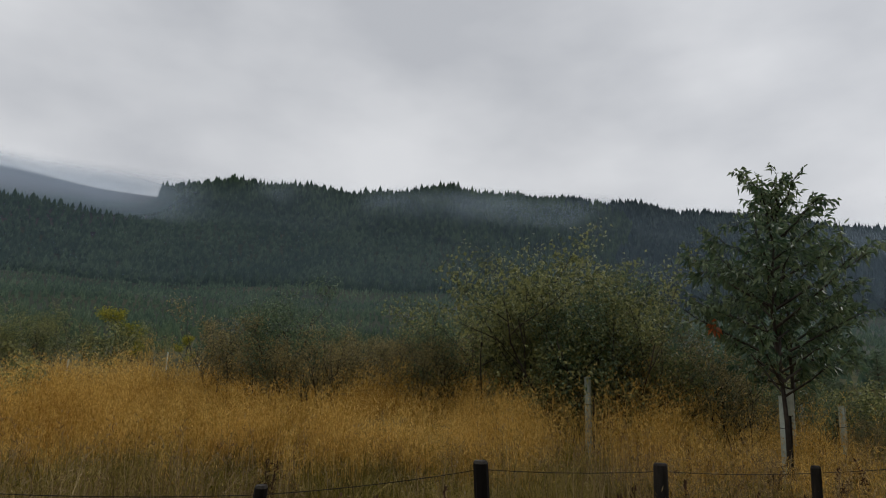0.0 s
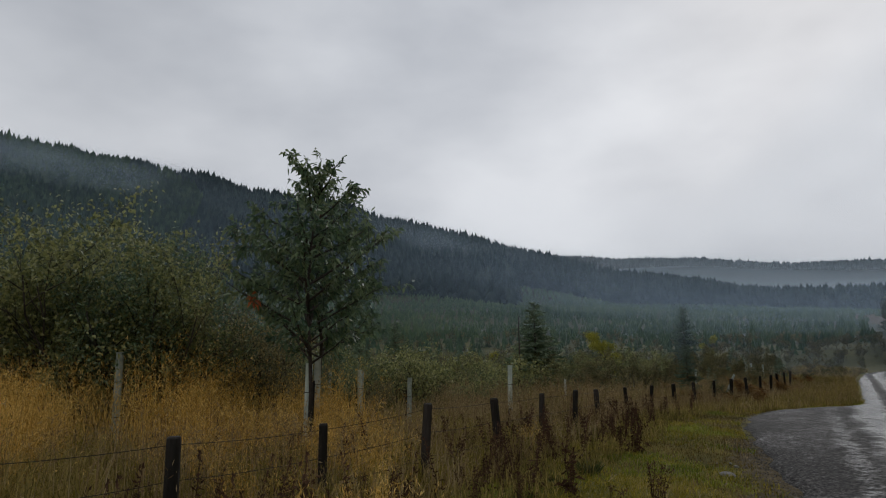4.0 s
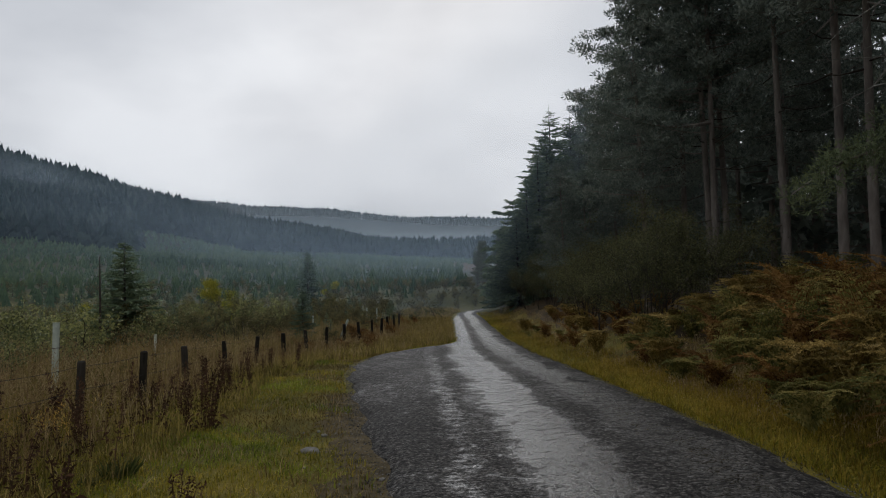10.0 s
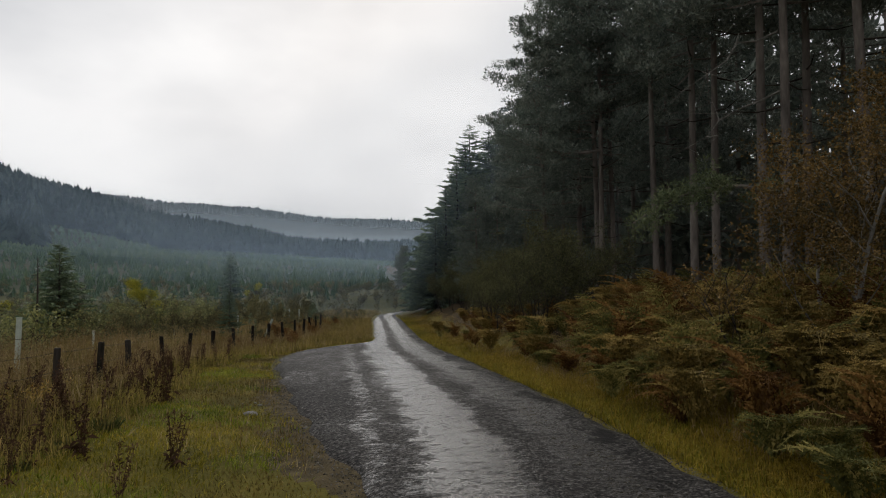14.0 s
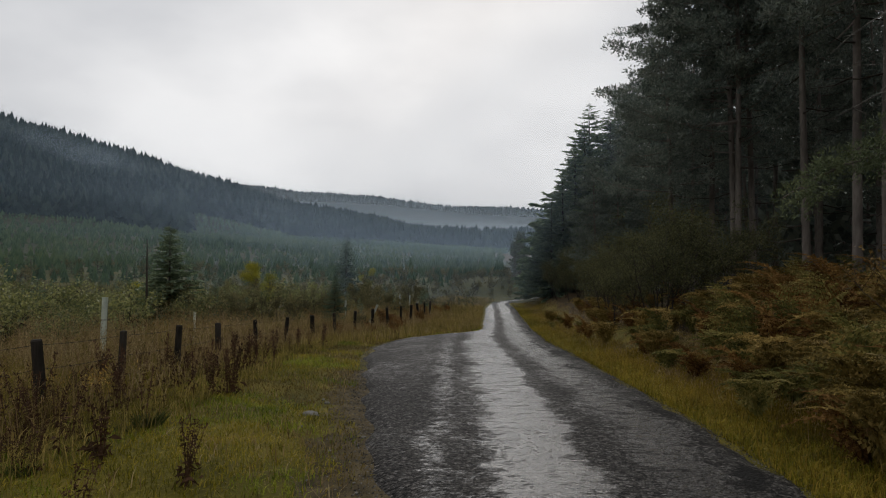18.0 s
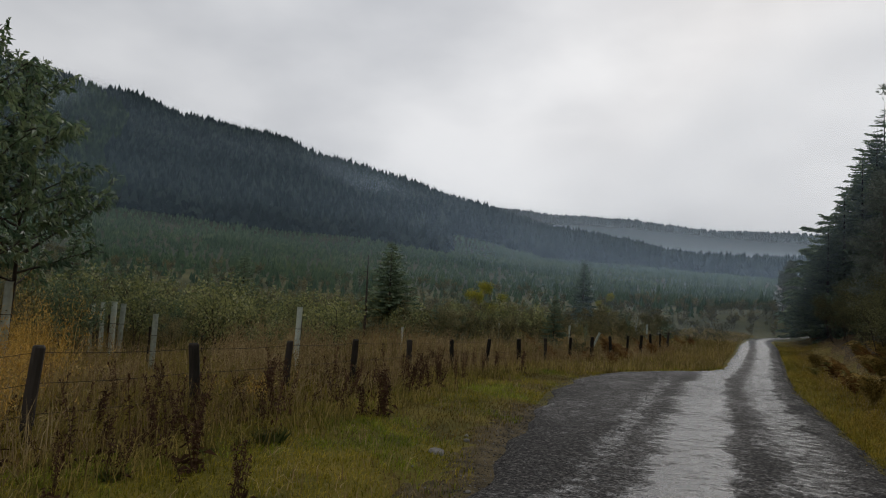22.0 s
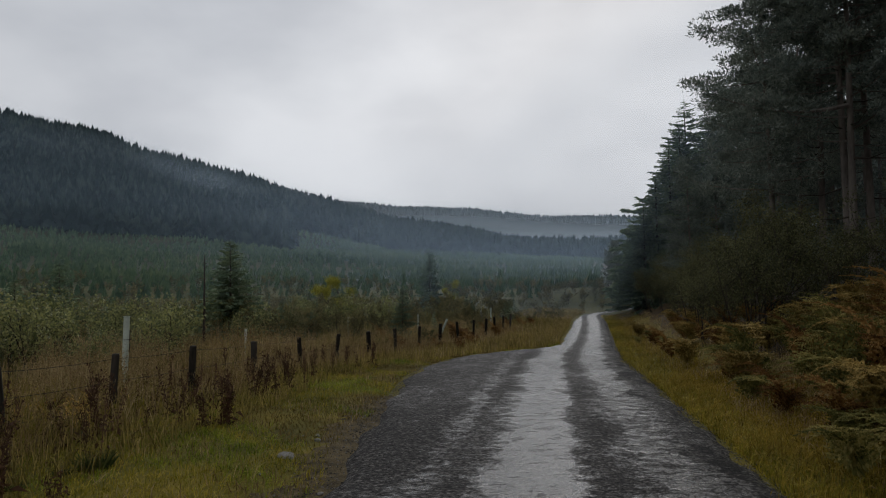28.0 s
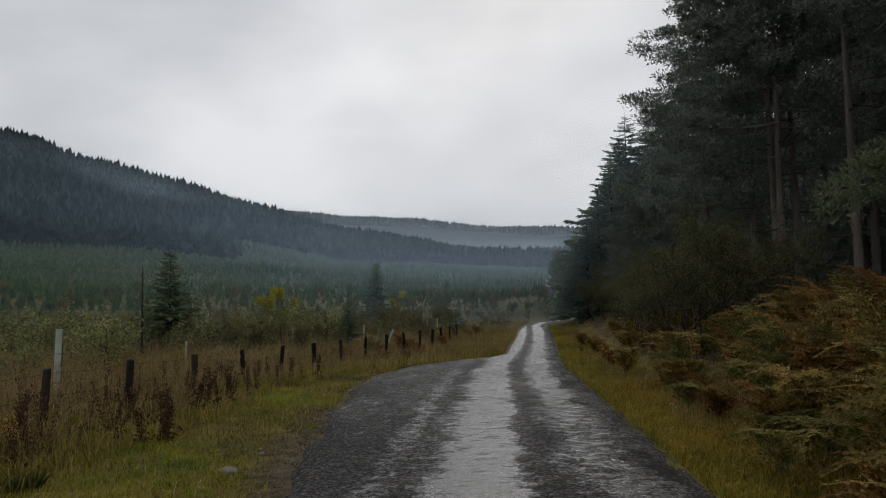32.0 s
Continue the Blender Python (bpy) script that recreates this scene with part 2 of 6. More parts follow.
M["post_wood"] = mat("wet_weathered_fence_wood", [(0.009, 0.007, 0.006), (0.022, 0.019, 0.015), (0.056, 0.046, 0.038)], 2.5, 0.7, obrand=0.3, bump=0.5, fine=30, stretch=(1, 1, 0.15))
M["rush"] = mat("dark_green_rush_blades", [(0.028, 0.040, 0.010), (0.070, 0.090, 0.022), (0.140, 0.150, 0.045)], 2.0, 0.5, island=0.5, leaf=0.2, fine=8, spec=0.3)
M["post_end"] = mat("pale_cut_post_top", [(0.022, 0.019, 0.016), (0.05, 0.044, 0.037), (0.1, 0.09, 0.075)], 6, 0.8, fine=40)
M["wire"] = mat("dull_galvanised_wire", [(0.011, 0.011, 0.011), (0.022, 0.022, 0.021), (0.036, 0.036, 0.034)], 4, 0.7, fine=40, spec=0.15)
M["tube"] = mat("milky_plastic_tree_tube", [(0.3001, 0.3335, 0.2842), (0.4945, 0.5408, 0.464), (0.6743, 0.7293, 0.6452)], 2.5, 0.5, obrand=0.35, leaf=0.2, fine=20)
M["stone"] = mat("pale_lichened_stone", [(0.105, 0.098, 0.086), (0.203, 0.191, 0.173), (0.315, 0.300, 0.277)], 4, 0.85, bump=0.5, fine=30)
M["gravel"] = mat("wet_grey_gravel", [(0.018, 0.017, 0.016), (0.066, 0.063, 0.060), (0.180, 0.168, 0.156)], 3, 0.7, island=0.9, fine=30)
M["track"] = mat("pale_wet_gravel", [(0.09, 0.085, 0.07), (0.16, 0.15, 0.125), (0.25, 0.235, 0.20)], 0.8, 0.8, fine=9)
M["soil"] = mat("muddy_gravel_edge", [(0.03, 0.022, 0.011), (0.085, 0.064, 0.03), (0.165, 0.126, 0.064)], 5.0, 0.9, bump=1.0, fine=60)


def road_material():
    """Wet tarmac: UV x is metres from the right edge, y metres along the road."""
    m = bpy.data.materials.new("wet_chipped_tarmac")
    m.use_nodes = True
    n, l = m.node_tree.nodes, m.node_tree.links
    b = n["Principled BSDF"]
    uv = n.new("ShaderNodeUVMap")
    uv.uv_map = "lane"
    sep = n.new("ShaderNodeSeparateXYZ")
    l.new(uv.outputs["UV"], sep.inputs[0])

    def noise_at(scale, detail, sx, sy, rough=0.55):
        mp = n.new("ShaderNodeMapping")
        mp.inputs["Scale"].default_value = (sx, sy, 1)
        l.new(uv.outputs["UV"], mp.inputs["Vector"])
        t = n.new("ShaderNodeTexNoise")
        t.inputs["Scale"].default_value, t.inputs["Detail"].default_value, t.inputs["Roughness"].default_value = scale, detail, rough
        l.new(mp.outputs["Vector"], t.inputs["Vector"])
        return t.outputs["Fac"]

    def calc(op, a, b_=None, c=None):
        k = n.new("ShaderNodeMath")
        k.operation = op
        for i, v in enumerate((a, b_, c)):
            if v is None:
                continue
            if isinstance(v, (int, float)):
                k.inputs[i].default_value = v
            else:
                l.new(v, k.inputs[i])
        return k.outputs[0]

    def smooth(v, lo, hi):
        k = n.new("ShaderNodeMapRange")
        k.interpolation_type = "SMOOTHSTEP"
        k.inputs["From Min"].default_value, k.inputs["From Max"].default_value = lo, hi
        l.new(v, k.inputs["Value"])
        return k.outputs["Result"]

    def stones(scale):
        t = n.new("ShaderNodeTexVoronoi")
        t.inputs["Scale"].default_value = scale
        l.new(uv.outputs["UV"], t.inputs["Vector"])
        return t.outputs["Distance"], t.outputs["Color"]

    wob = calc("MULTIPLY_ADD", noise_at(1.1, 7, 1.0, 0.6, 0.78), 0.66, -0.33)
    u = calc("ADD", sep.outputs["X"], wob)

    def band(a, b_, c, d):
        return calc("MULTIPLY", smooth(u, a, b_), calc("SUBTRACT", 1.0, smooth(u, c, d)))

    # wheel tracks where water stands, a dry crown between them, patched tar near the edge
    left, right = band(1.42, 1.66, 2.1, 2.6), band(0.36, 0.6, 0.95, 1.3)
    tar = calc("MULTIPLY", band(0.12, 0.26, 0.46, 0.66), smooth(noise_at(1.9, 7, 0.9, 0.45, 0.78), 0.52, 0.57))
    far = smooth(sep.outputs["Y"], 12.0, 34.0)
    rip = noise_at(5.0, 6, 0.9, 1.5, 0.74)
    grit = noise_at(22.0, 4, 0.8, 1.2, 0.8)
    dome, tone = stones(42.0)
    patch = noise_at(0.7, 5, 1.0, 0.5, 0.66)
    sep_tone = n.new("ShaderNodeSeparateXYZ")
    l.new(tone, sep_tone.inputs[0])
    stone_tone = sep_tone.outputs["X"]
    # water lies between the chippings: deep over the tracks, only glints elsewhere
    damp = calc("MULTIPLY_ADD", rip, 0.62, calc("MULTIPLY_ADD", grit, 0.46, calc("MULTIPLY", dome, 0.10)))
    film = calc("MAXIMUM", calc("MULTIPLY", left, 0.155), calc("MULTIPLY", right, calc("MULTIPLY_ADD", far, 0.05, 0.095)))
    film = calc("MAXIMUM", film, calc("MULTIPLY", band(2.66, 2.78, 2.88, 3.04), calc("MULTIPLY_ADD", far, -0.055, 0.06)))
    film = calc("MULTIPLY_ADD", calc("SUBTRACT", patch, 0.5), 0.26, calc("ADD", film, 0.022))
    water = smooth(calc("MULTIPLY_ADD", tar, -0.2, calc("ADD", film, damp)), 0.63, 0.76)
    ramp = n.new("ShaderNodeValToRGB")
    e = ramp.color_ramp.elements
    e[0].position, e[1].position = 0.22, 0.80
    e[0].color, e[1].color = (0.010, 0.0095, 0.009, 1), (0.235, 0.222, 0.208, 1)
    mid = e.new(0.50)
    mid.color = (0.058, 0.053, 0.048, 1)
    shade = calc("MULTIPLY_ADD", stone_tone, 0.42, calc("MULTIPLY_ADD", grit, 0.75, calc("MULTIPLY_ADD", patch, 0.30, -0.22)))
    shade = calc("MULTIPLY_ADD", dome, -0.25, shade)
    l.new(calc("MULTIPLY_ADD", tar, -0.3, shade), ramp.inputs["Fac"])
    l.new(ramp.outputs["Color"], b.inputs["Base Color"])
    l.new(calc("MULTIPLY_ADD", water, -0.46, 0.70), b.inputs["Roughness"])
    l.new(calc("MULTIPLY_ADD", water, 0.16, 0.06), b.inputs["Specular IOR Level"])
    bp = n.new("ShaderNodeBump")
    bp.inputs["Distance"].default_value = 0.02
    l.new(calc("MULTIPLY_ADD", water, -0.72, 1.0), bp.inputs["Strength"])
    l.new(calc("MULTIPLY_ADD", dome, -0.6, calc("MULTIPLY", grit, 0.8)), bp.inputs["Height"])
    l.new(bp.outputs["Normal"], b.inputs["Normal"])
    return m


M["road"] = road_material()


# ---- geometry helpers ----
rng = np.random.default_rng(7)


class Geo:
    """Collects vertices and triangles and makes one mesh of them."""

    def __init__(self):
        self.v, self.f, self.s, self.n = [], [], [], 0

    def add(self, verts, faces, slot=0):
        verts, faces = np.asarray(verts, float).reshape(-1, 3), np.asarray(faces, int).reshape(-1, 3)
        self.v.append(verts)
        self.f.append(faces + self.n)
        self.s.append(np.full(len(faces), slot, int))
        self.n += len(verts)
        return self

    def mesh(self, name, mats, smooth=False):
        v, f, s = np.concatenate(self.v), np.concatenate(self.f), np.concatenate(self.s)
        me = bpy.data.meshes.new(name)
        me.vertices.add(len(v))
        me.vertices.foreach_set("co", v.astype(np.float32).ravel())
        me.loops.add(len(f) * 3)
        me.loops.foreach_set("vertex_index", f.astype(np.int32).ravel())
        me.polygons.add(len(f))
        me.polygons.foreach_set("loop_start", np.arange(0, len(f) * 3, 3, dtype=np.int32))
        me.polygons.foreach_set("material_index", s.astype(np.int32))
        me.polygons.foreach_set("use_smooth", np.full(len(f), smooth))
        for m in mats if isinstance(mats, (list, tuple)) else [mats]:
            me.materials.append(m)
        me.update(calc_edges=True)
        return me


def part(name, geo, material, parent=None, label="", smooth=False):
    ob = new(name, geo.mesh(name, material, smooth))
    ob.parent = parent
    return tagged(ob, label)


def thing(name, label, category, group="", at=(0, 0, 0), kind=""):
    ob = new(name)
    ob.empty_display_size = 0.1
    ob.matrix_basis = Matrix.Translation(at)
    return tagged(ob, label, category, group, kind)


def tube(points, radii, sides=6, cap=True):
    """A tapered round bar along points."""
    p = np.asarray(points, float)
    r = np.broadcast_to(np.asarray(radii, float), (len(p),))
    d = np.gradient(p, axis=0)
    d /= np.linalg.norm(d, axis=1)[:, None] + 1e-9
    ref = np.where(np.abs(d[:, 2:3]) > 0.9, np.array([[1.0, 0, 0]]), np.array([[0, 0, 1.0]]))
    a = np.cross(d, ref)
    a /= np.linalg.norm(a, axis=1)[:, None] + 1e-9
    b = np.cross(d, a)
    ang = np.arange(sides) * 2 * np.pi / sides
    v = p[:, None] + r[:, None, None] * (np.cos(ang)[None, :, None] * a[:, None] + np.sin(ang)[None, :, None] * b[:, None])
    k = len(p)
    i, j = np.meshgrid(np.arange(k - 1), np.arange(sides), indexing="ij")
    q00, q01 = i * sides + j, i * sides + (j + 1) % sides
    f = np.concatenate([np.stack([q00, q01, q01 + sides], -1).reshape(-1, 3), np.stack([q00, q01 + sides, q00 + sides], -1).reshape(-1, 3)])
    v = v.reshape(-1, 3)
    if cap:
        c = len(v)
        v = np.concatenate([v, p[-1:]])
        j = np.arange(sides)
        f = np.concatenate([f, np.stack([(k - 1) * sides + j, (k - 1) * sides + (j + 1) % sides, np.full(sides, c)], -1)])
    return v, f


def blades(base, way, length, width, curl=0.0):
    """Thin two-triangle leaves or needles: diamonds from base along way."""
    n = len(base)
    way = way / (np.linalg.norm(way, axis=1)[:, None] + 1e-9)
    side = np.cross(way, rng.normal(size=(n, 3)))
    side /= np.linalg.norm(side, axis=1)[:, None] + 1e-9
    length, width = np.broadcast_to(length, (n,))[:, None], np.broadcast_to(width, (n,))[:, None]
    fold = np.cross(way, side) * width * 0.25
    mid = base + way * length * 0.45
    tip = base + way * length
    tip[:, 2] -= curl * length[:, 0]
    v = np.stack([base, mid + side * width / 2 + fold, tip, mid - side * width / 2 + fold], 1).reshape(-1, 3)
    k = np.arange(n)[:, None] * 4
    f = np.concatenate([k + np.array([[0, 1, 2]]), k + np.array([[0, 2, 3]])])
    return v, f


def needles(base, way, length, width):
    """Narrow single-face needles or sprays, each an island."""
    n = len(base)
    way = way / (np.linalg.norm(way, axis=1)[:, None] + 1e-9)
    side = np.cross(way, rng.normal(0, 1, (n, 3)))
    side = side / (np.linalg.norm(side, axis=1)[:, None] + 1e-9) * (np.broadcast_to(width, n) * 0.5)[:, None]
    tip = base + way * np.broadcast_to(length, n)[:, None]
    mid = base + way * (np.broadcast_to(length, n) * 0.45)[:, None]
    v = np.stack([base, mid - side, mid + side, tip], 1).reshape(-1, 3)
    k = np.arange(n)[:, None] * 4
    return v, np.concatenate([k + np.array([[0, 2, 1]]), k + np.array([[1, 2, 3]])])


def pads(centres, n, spread):
    """Points filling flat rounded clumps round the centres, with their outward ways."""
    d = sphere_dirs(len(centres) * n)
    q = d * rng.uniform(0.25, 1.0, (len(d), 1)) ** 0.5 * np.array([1.0, 1.0, 0.5]) * (spread * np.repeat(rng.uniform(0.7, 1.25, len(centres)), n))[:, None]
    return np.repeat(centres, n, 0) + q, d * 0.6 + sphere_dirs(len(d)) * 0.8 + np.array([0, 0, 0.4])


def sphere_dirs(n, up=0.0):
    d = rng.normal(size=(n, 3))
    d[:, 2] += up
    return d / np.linalg.norm(d, axis=1)[:, None]


def smoothstep(lo, hi, x):
    t = np.clip((np.asarray(x, float) - lo) / (hi - lo), 0, 1)
    return t * t * (3 - 2 * t)


# ---- the lie of the land ----
def road_z(y):
    return np.interp(y, [-60, 8, 16, 23, 29, 40, 58, 80, 110, 150], [0.1, 0, -0.12, -0.33, -0.53, -0.62, -0.4, 0.4, 2.2, 5])


def road_right(y):
    return np.interp(y, [-60, 0, 4.8, 9, 13, 20, 25, 34, 45, 52, 56, 60, 64, 68], [-3.5, 3.2, 3.82, 4.33, 4.66, 5.25, 6.0, 7.4, 8.98, 9.8, 10.9, 13.4, 17.5, 23.0])


def road_left(y):
    return np.interp(y, [-60, 0, 5.6, 8.6, 12, 15.9, 18.5, 20.5, 22.0, 23.4, 24.6, 25.8, 27.0, 28.5, 34, 39, 47, 53, 57, 61, 64.4, 68], [-6.2, 1.05, 0.98, 0.66, 0.46, 0.28, 0.42, 0.8, 1.35, 2.2, 3.0, 3.7, 4.2, 4.5, 5.25, 6.0, 7.1, 8.3, 9.8, 12.6, 16.0, 21.0])


EYE = np.array([1.0, 2.0])


def wave(x, y, s, seed=0.0):
    return np.sin(x / s + seed) * np.cos(y / (s * 1.3) + seed * 2) + 0.5 * np.sin((x + y) / (s * 0.47) + seed * 3)


def land(x, y):
    """Height of the ground; the same everywhere for the ground sheet and all that stands on it."""
    x, y = np.asarray(x, float), np.asarray(y, float)
    dx, dy = x - EYE[0], y - EYE[1]
    r = np.hypot(dx, dy)
    az = np.degrees(np.arctan2(-dx, dy))
    base = road_z(np.clip(y, -60, 60)) * smoothstep(90, 40, r)
    # the near field: a low mound to the west, a dip to the north-west
    west = np.maximum(0, -4.5 - x)
    near = base + 0.055 * np.minimum(west, 40) * smoothstep(14, 4, y) + 0.05 * wave(x, y, 1.9) * smoothstep(0.4, 3.0, west + 0.4)
    near = near - 0.035 * np.minimum(west, 25) * smoothstep(12, 22, y)
    # the bank under the pines, east of the road
    d = x - road_right(np.clip(y, -60, 66))
    bank = 1.02 * smoothstep(0.7, 4.4, d) + 0.035 * np.clip(d - 4.4, 0, 60) + 0.17 * np.clip(d - 15, 0, 45)
    near = near + bank * smoothstep(100, 60, y) + 0.06 * wave(x, y, 2.3, 1.0) * smoothstep(0.6, 3, d)
    near = near + 0.025 * wave(x, y, 0.7, 2.0) * smoothstep(0.2, 1.2, np.minimum(np.abs(d), np.abs(x - road_left(y)))) * smoothstep(60, 20, r)
    # slopes beyond: the plantation, the forest hill, the far ridge
    a = np.clip(az, -60, 110)
    z230 = np.interp(a, [-60, -12, 0, 18, 44, 62, 95, 110], [12, 8, 11.5, 16, 21, 26, 26, 22])
    z420 = np.interp(a, [-60, -12, -4, 2, 9, 12, 17.6, 24.6, 30, 38.5, 45, 54, 60, 69, 75, 80, 84, 96, 110], [22, 22, 23, 28.5, 36.5, 44.5, 56.5, 69.5, 78.5, 90.5, 99.5, 104.5, 108.5, 104.5, 104.5, 102, 98, 104, 106])
    z900 = np.interp(a, [-60, -14, -5, 2, 8, 14, 40, 96, 110], [95, 84, 90, 101, 106, 112, 160, 180, 160])
    behind = smoothstep(100, 125, np.abs(az))
    z230, z420, z900 = z230 * (1 - behind) + 6 * behind, z420 * (1 - behind) + 14 * behind, z900 * (1 - behind) + 30 * behind
    low = np.interp(a, [-12, 0, 20, 60, 95], [1.2, 0.6, 0.8, 1.6, 2.0])
    far = low + (z230 - low) * np.clip((r - 45) / 185, 0, 1) ** 1.35
    far = far + (z420 - z230) * smoothstep(215, 430, r) + (z900 - z420) * smoothstep(520, 900, r)
    far = far + wave(x, y, 31.0) * np.clip((r - 90) / 200, 0, 1) * 1.5
    k = smoothstep(28, 75, r)
    out = near * (1 - k) + far * k
    aside = np.maximum(np.maximum(road_left(y) - x, x - road_right(y)), 0)
    w = smoothstep(9, 1.5, aside) * smoothstep(76, 66, y)
    return out * (1 - w) + near * w


def land1(x, y):
    return float(land(np.array([x]), np.array([y]))[0])


# ---- ground sheet ----
def build_ground():
    rad = np.concatenate([np.linspace(0.25, 34, 150), np.geomspace(34.6, 1100, 105), np.array([1400, 2000, 3000, 4500])])
    na = 360
    ang = np.arange(na) * 2 * np.pi / na
    R, A = np.meshgrid(rad, ang, indexing="ij")
    X, Y = EYE[0] + R * np.sin(A), EYE[1] + R * np.cos(A)
    Z = land(X, Y)
    inside = np.minimum(X - road_left(Y), road_right(Y) - X)
    Z = Z - 0.10 * smoothstep(0.1, 0.45, inside) * (Y < 68) * (Y > -60)
    v = np.concatenate([np.array([[EYE[0], EYE[1], land1(*EYE) - 0.1]]), np.stack([X, Y, Z], -1).reshape(-1, 3)])
    i, j = np.meshgrid(np.arange(len(rad) - 1), np.arange(na), indexing="ij")
    a, b = 1 + i * na + j, 1 + i * na + (j + 1) % na
    f = np.concatenate([np.stack([a, b + na, b], -1).reshape(-1, 3), np.stack([a, a + na, b + na], -1).reshape(-1, 3)])
    c = np.arange(na)
    f = np.concatenate([np.stack([np.zeros(na, int), 1 + c, 1 + (c + 1) % na], -1)[:, [0, 2, 1]], f])
    cen = v[f].mean(1)
    dx, dy = cen[:, 0] - EYE[0], cen[:, 1] - EYE[1]
    r, az = np.hypot(dx, dy), np.degrees(np.arctan2(-dx, dy))
    slot = np.zeros(len(f), int)
    slot[cen[:, 0] < -2.6] = 1
    d = cen[:, 0] - road_right(cen[:, 1])
    slot[(d > 2.3) & ((cen[:, 1] < 62) | (d > 9))] = 2
    slot[(r > 21) & (cen[:, 0] < road_left(cen[:, 1]) - 3.0)] = 5
    gap = road_left(cen[:, 1]) - cen[:, 0]
    slot[(gap > -0.4) & (gap < 0.45 + 0.2 * wave(cen[:, 0], cen[:, 1], 0.45)) & (cen[:, 1] > 2) & (cen[:, 1] < 13.5)] = 6
    slot[(cen[:, 1] > 53) & (slot != 2)] = 5
    slot[(r > 75) & (slot != 2)] = 3
    slot[(r > 300) & (az > 84) & (az < 140)] = 4
    g = Geo()
    g.v, g.f, g.s, g.n = [v], [f], [slot], len(v)
    return tagged(part("ground", g, [M["verge"], M["pasture"], M["needle_floor"], M["hillside"], M["moor"], M["scrub"], M["soil"]], smooth=True), "grassy valley floor rising to forested hillsides and brown moor", "ground", kind="structure")


build_ground()


def build_road():
    ys = np.concatenate([np.linspace(-60, 2, 80), np.linspace(2.2, 30, 170), np.linspace(30.3, 68, 110)])
    nu = 26
    t = np.linspace(0, 1, nu)
    wobble = 0.05 * np.sin(ys * 2.3) + 0.04 * np.sin(ys * 5.1 + 1)
    L, R = road_left(ys) + wobble, road_right(ys) + 0.04 * np.sin(ys * 3.1) + 0.03 * np.sin(ys * 7.7)
    X = L[:, None] + (R - L)[:, None] * t
    Y = np.repeat(ys[:, None], nu, 1)
    U = R[:, None] - X
    Z = road_z(Y) + 0.012 - 0.02 * np.cos((U - 0.5) * 3.2) * 0.4 + 0.045
    edge = np.minimum(X - L[:, None], R[:, None] - X)
    Z -= 0.085 * smoothstep(0.2, 0.0, edge)
    v = np.stack([X, Y, Z], -1).reshape(-1, 3)
    i, j = np.meshgrid(np.arange(len(ys) - 1), np.arange(nu - 1), indexing="ij")
    a = i * nu + j
    f = np.concatenate([np.stack([a, a + 1, a + nu + 1], -1).reshape(-1, 3), np.stack([a, a + nu + 1, a + nu], -1).reshape(-1, 3)])
    g = Geo().add(v, f)
    ob = part("road", g, M["road"], smooth=True)
    lay = ob.data.uv_layers.new(name="lane")
    uv = np.stack([U, Y], -1).reshape(-1, 2)[f.ravel()]
    lay.data.foreach_set("uv", uv.astype(np.float32).ravel())
    return tagged(ob, "wet single-track tarmac road widening into a lay-by", "road", kind="structure")


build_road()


# ---- woods on the slopes ----
def conifer_template(tiers, points, jag, lean=0.0):
    """A unit-high spruce of stacked ragged skirts."""
    g = Geo()
    for k in range(tiers):
        lo = 0.06 + 0.80 * k / tiers
        hi = min(1.0, lo + 1.25 / tiers + 0.12)
        rr = 0.20 * (1 - (k / (tiers + 0.35)) ** 1.35)
        n = points
        ang = np.arange(n * 2) * np.pi / n + rng.random() * 6
        rad = np.where(np.arange(n * 2) % 2 == 0, rr * rng.uniform(0.8, 1.2, n * 2), rr * jag)
        z = np.where(np.arange(n * 2) % 2 == 0, lo - 0.02, lo + 0.07) + rng.normal(0, 0.012, n * 2)
        v = np.stack([rad * np.cos(ang) + lean * lo, rad * np.sin(ang), z], -1)
        v = np.concatenate([v, [[lean * hi, 0, hi]]])
        j = np.arange(n * 2)
        g.add(v, np.stack([j, (j + 1) % (n * 2), np.full(n * 2, n * 2)], -1))
    return np.concatenate(g.v), np.concatenate(g.f)


def scatter_trees(xs, ys, heights, widths, templates):
    """Many trees in one mesh, each its own island."""
    g = Geo()
    pick = rng.integers(0, len(templates), len(xs))
    zs = land(xs, ys)
    for k, (tv, tf) in enumerate(templates):
        m = np.where(pick == k)[0]
        turn = rng.uniform(0, 6.28, len(m))
        c, s_ = np.cos(turn), np.sin(turn)
        w, h = widths[m][:, None], heights[m][:, None]
        X = (tv[None, :, 0] * c[:, None] - tv[None, :, 1] * s_[:, None]) * w + xs[m][:, None]
        Y = (tv[None, :, 0] * s_[:, None] + tv[None, :, 1] * c[:, None]) * w + ys[m][:, None]
        Zz = tv[None, :, 2] * h + zs[m][:, None] - 0.15
        v = np.stack([X, Y, Zz], -1).reshape(-1, 3)
        f = (tf[None] + (np.arange(len(m)) * len(tv))[:, None, None]).reshape(-1, 3)
        g.add(v, f)
    return g


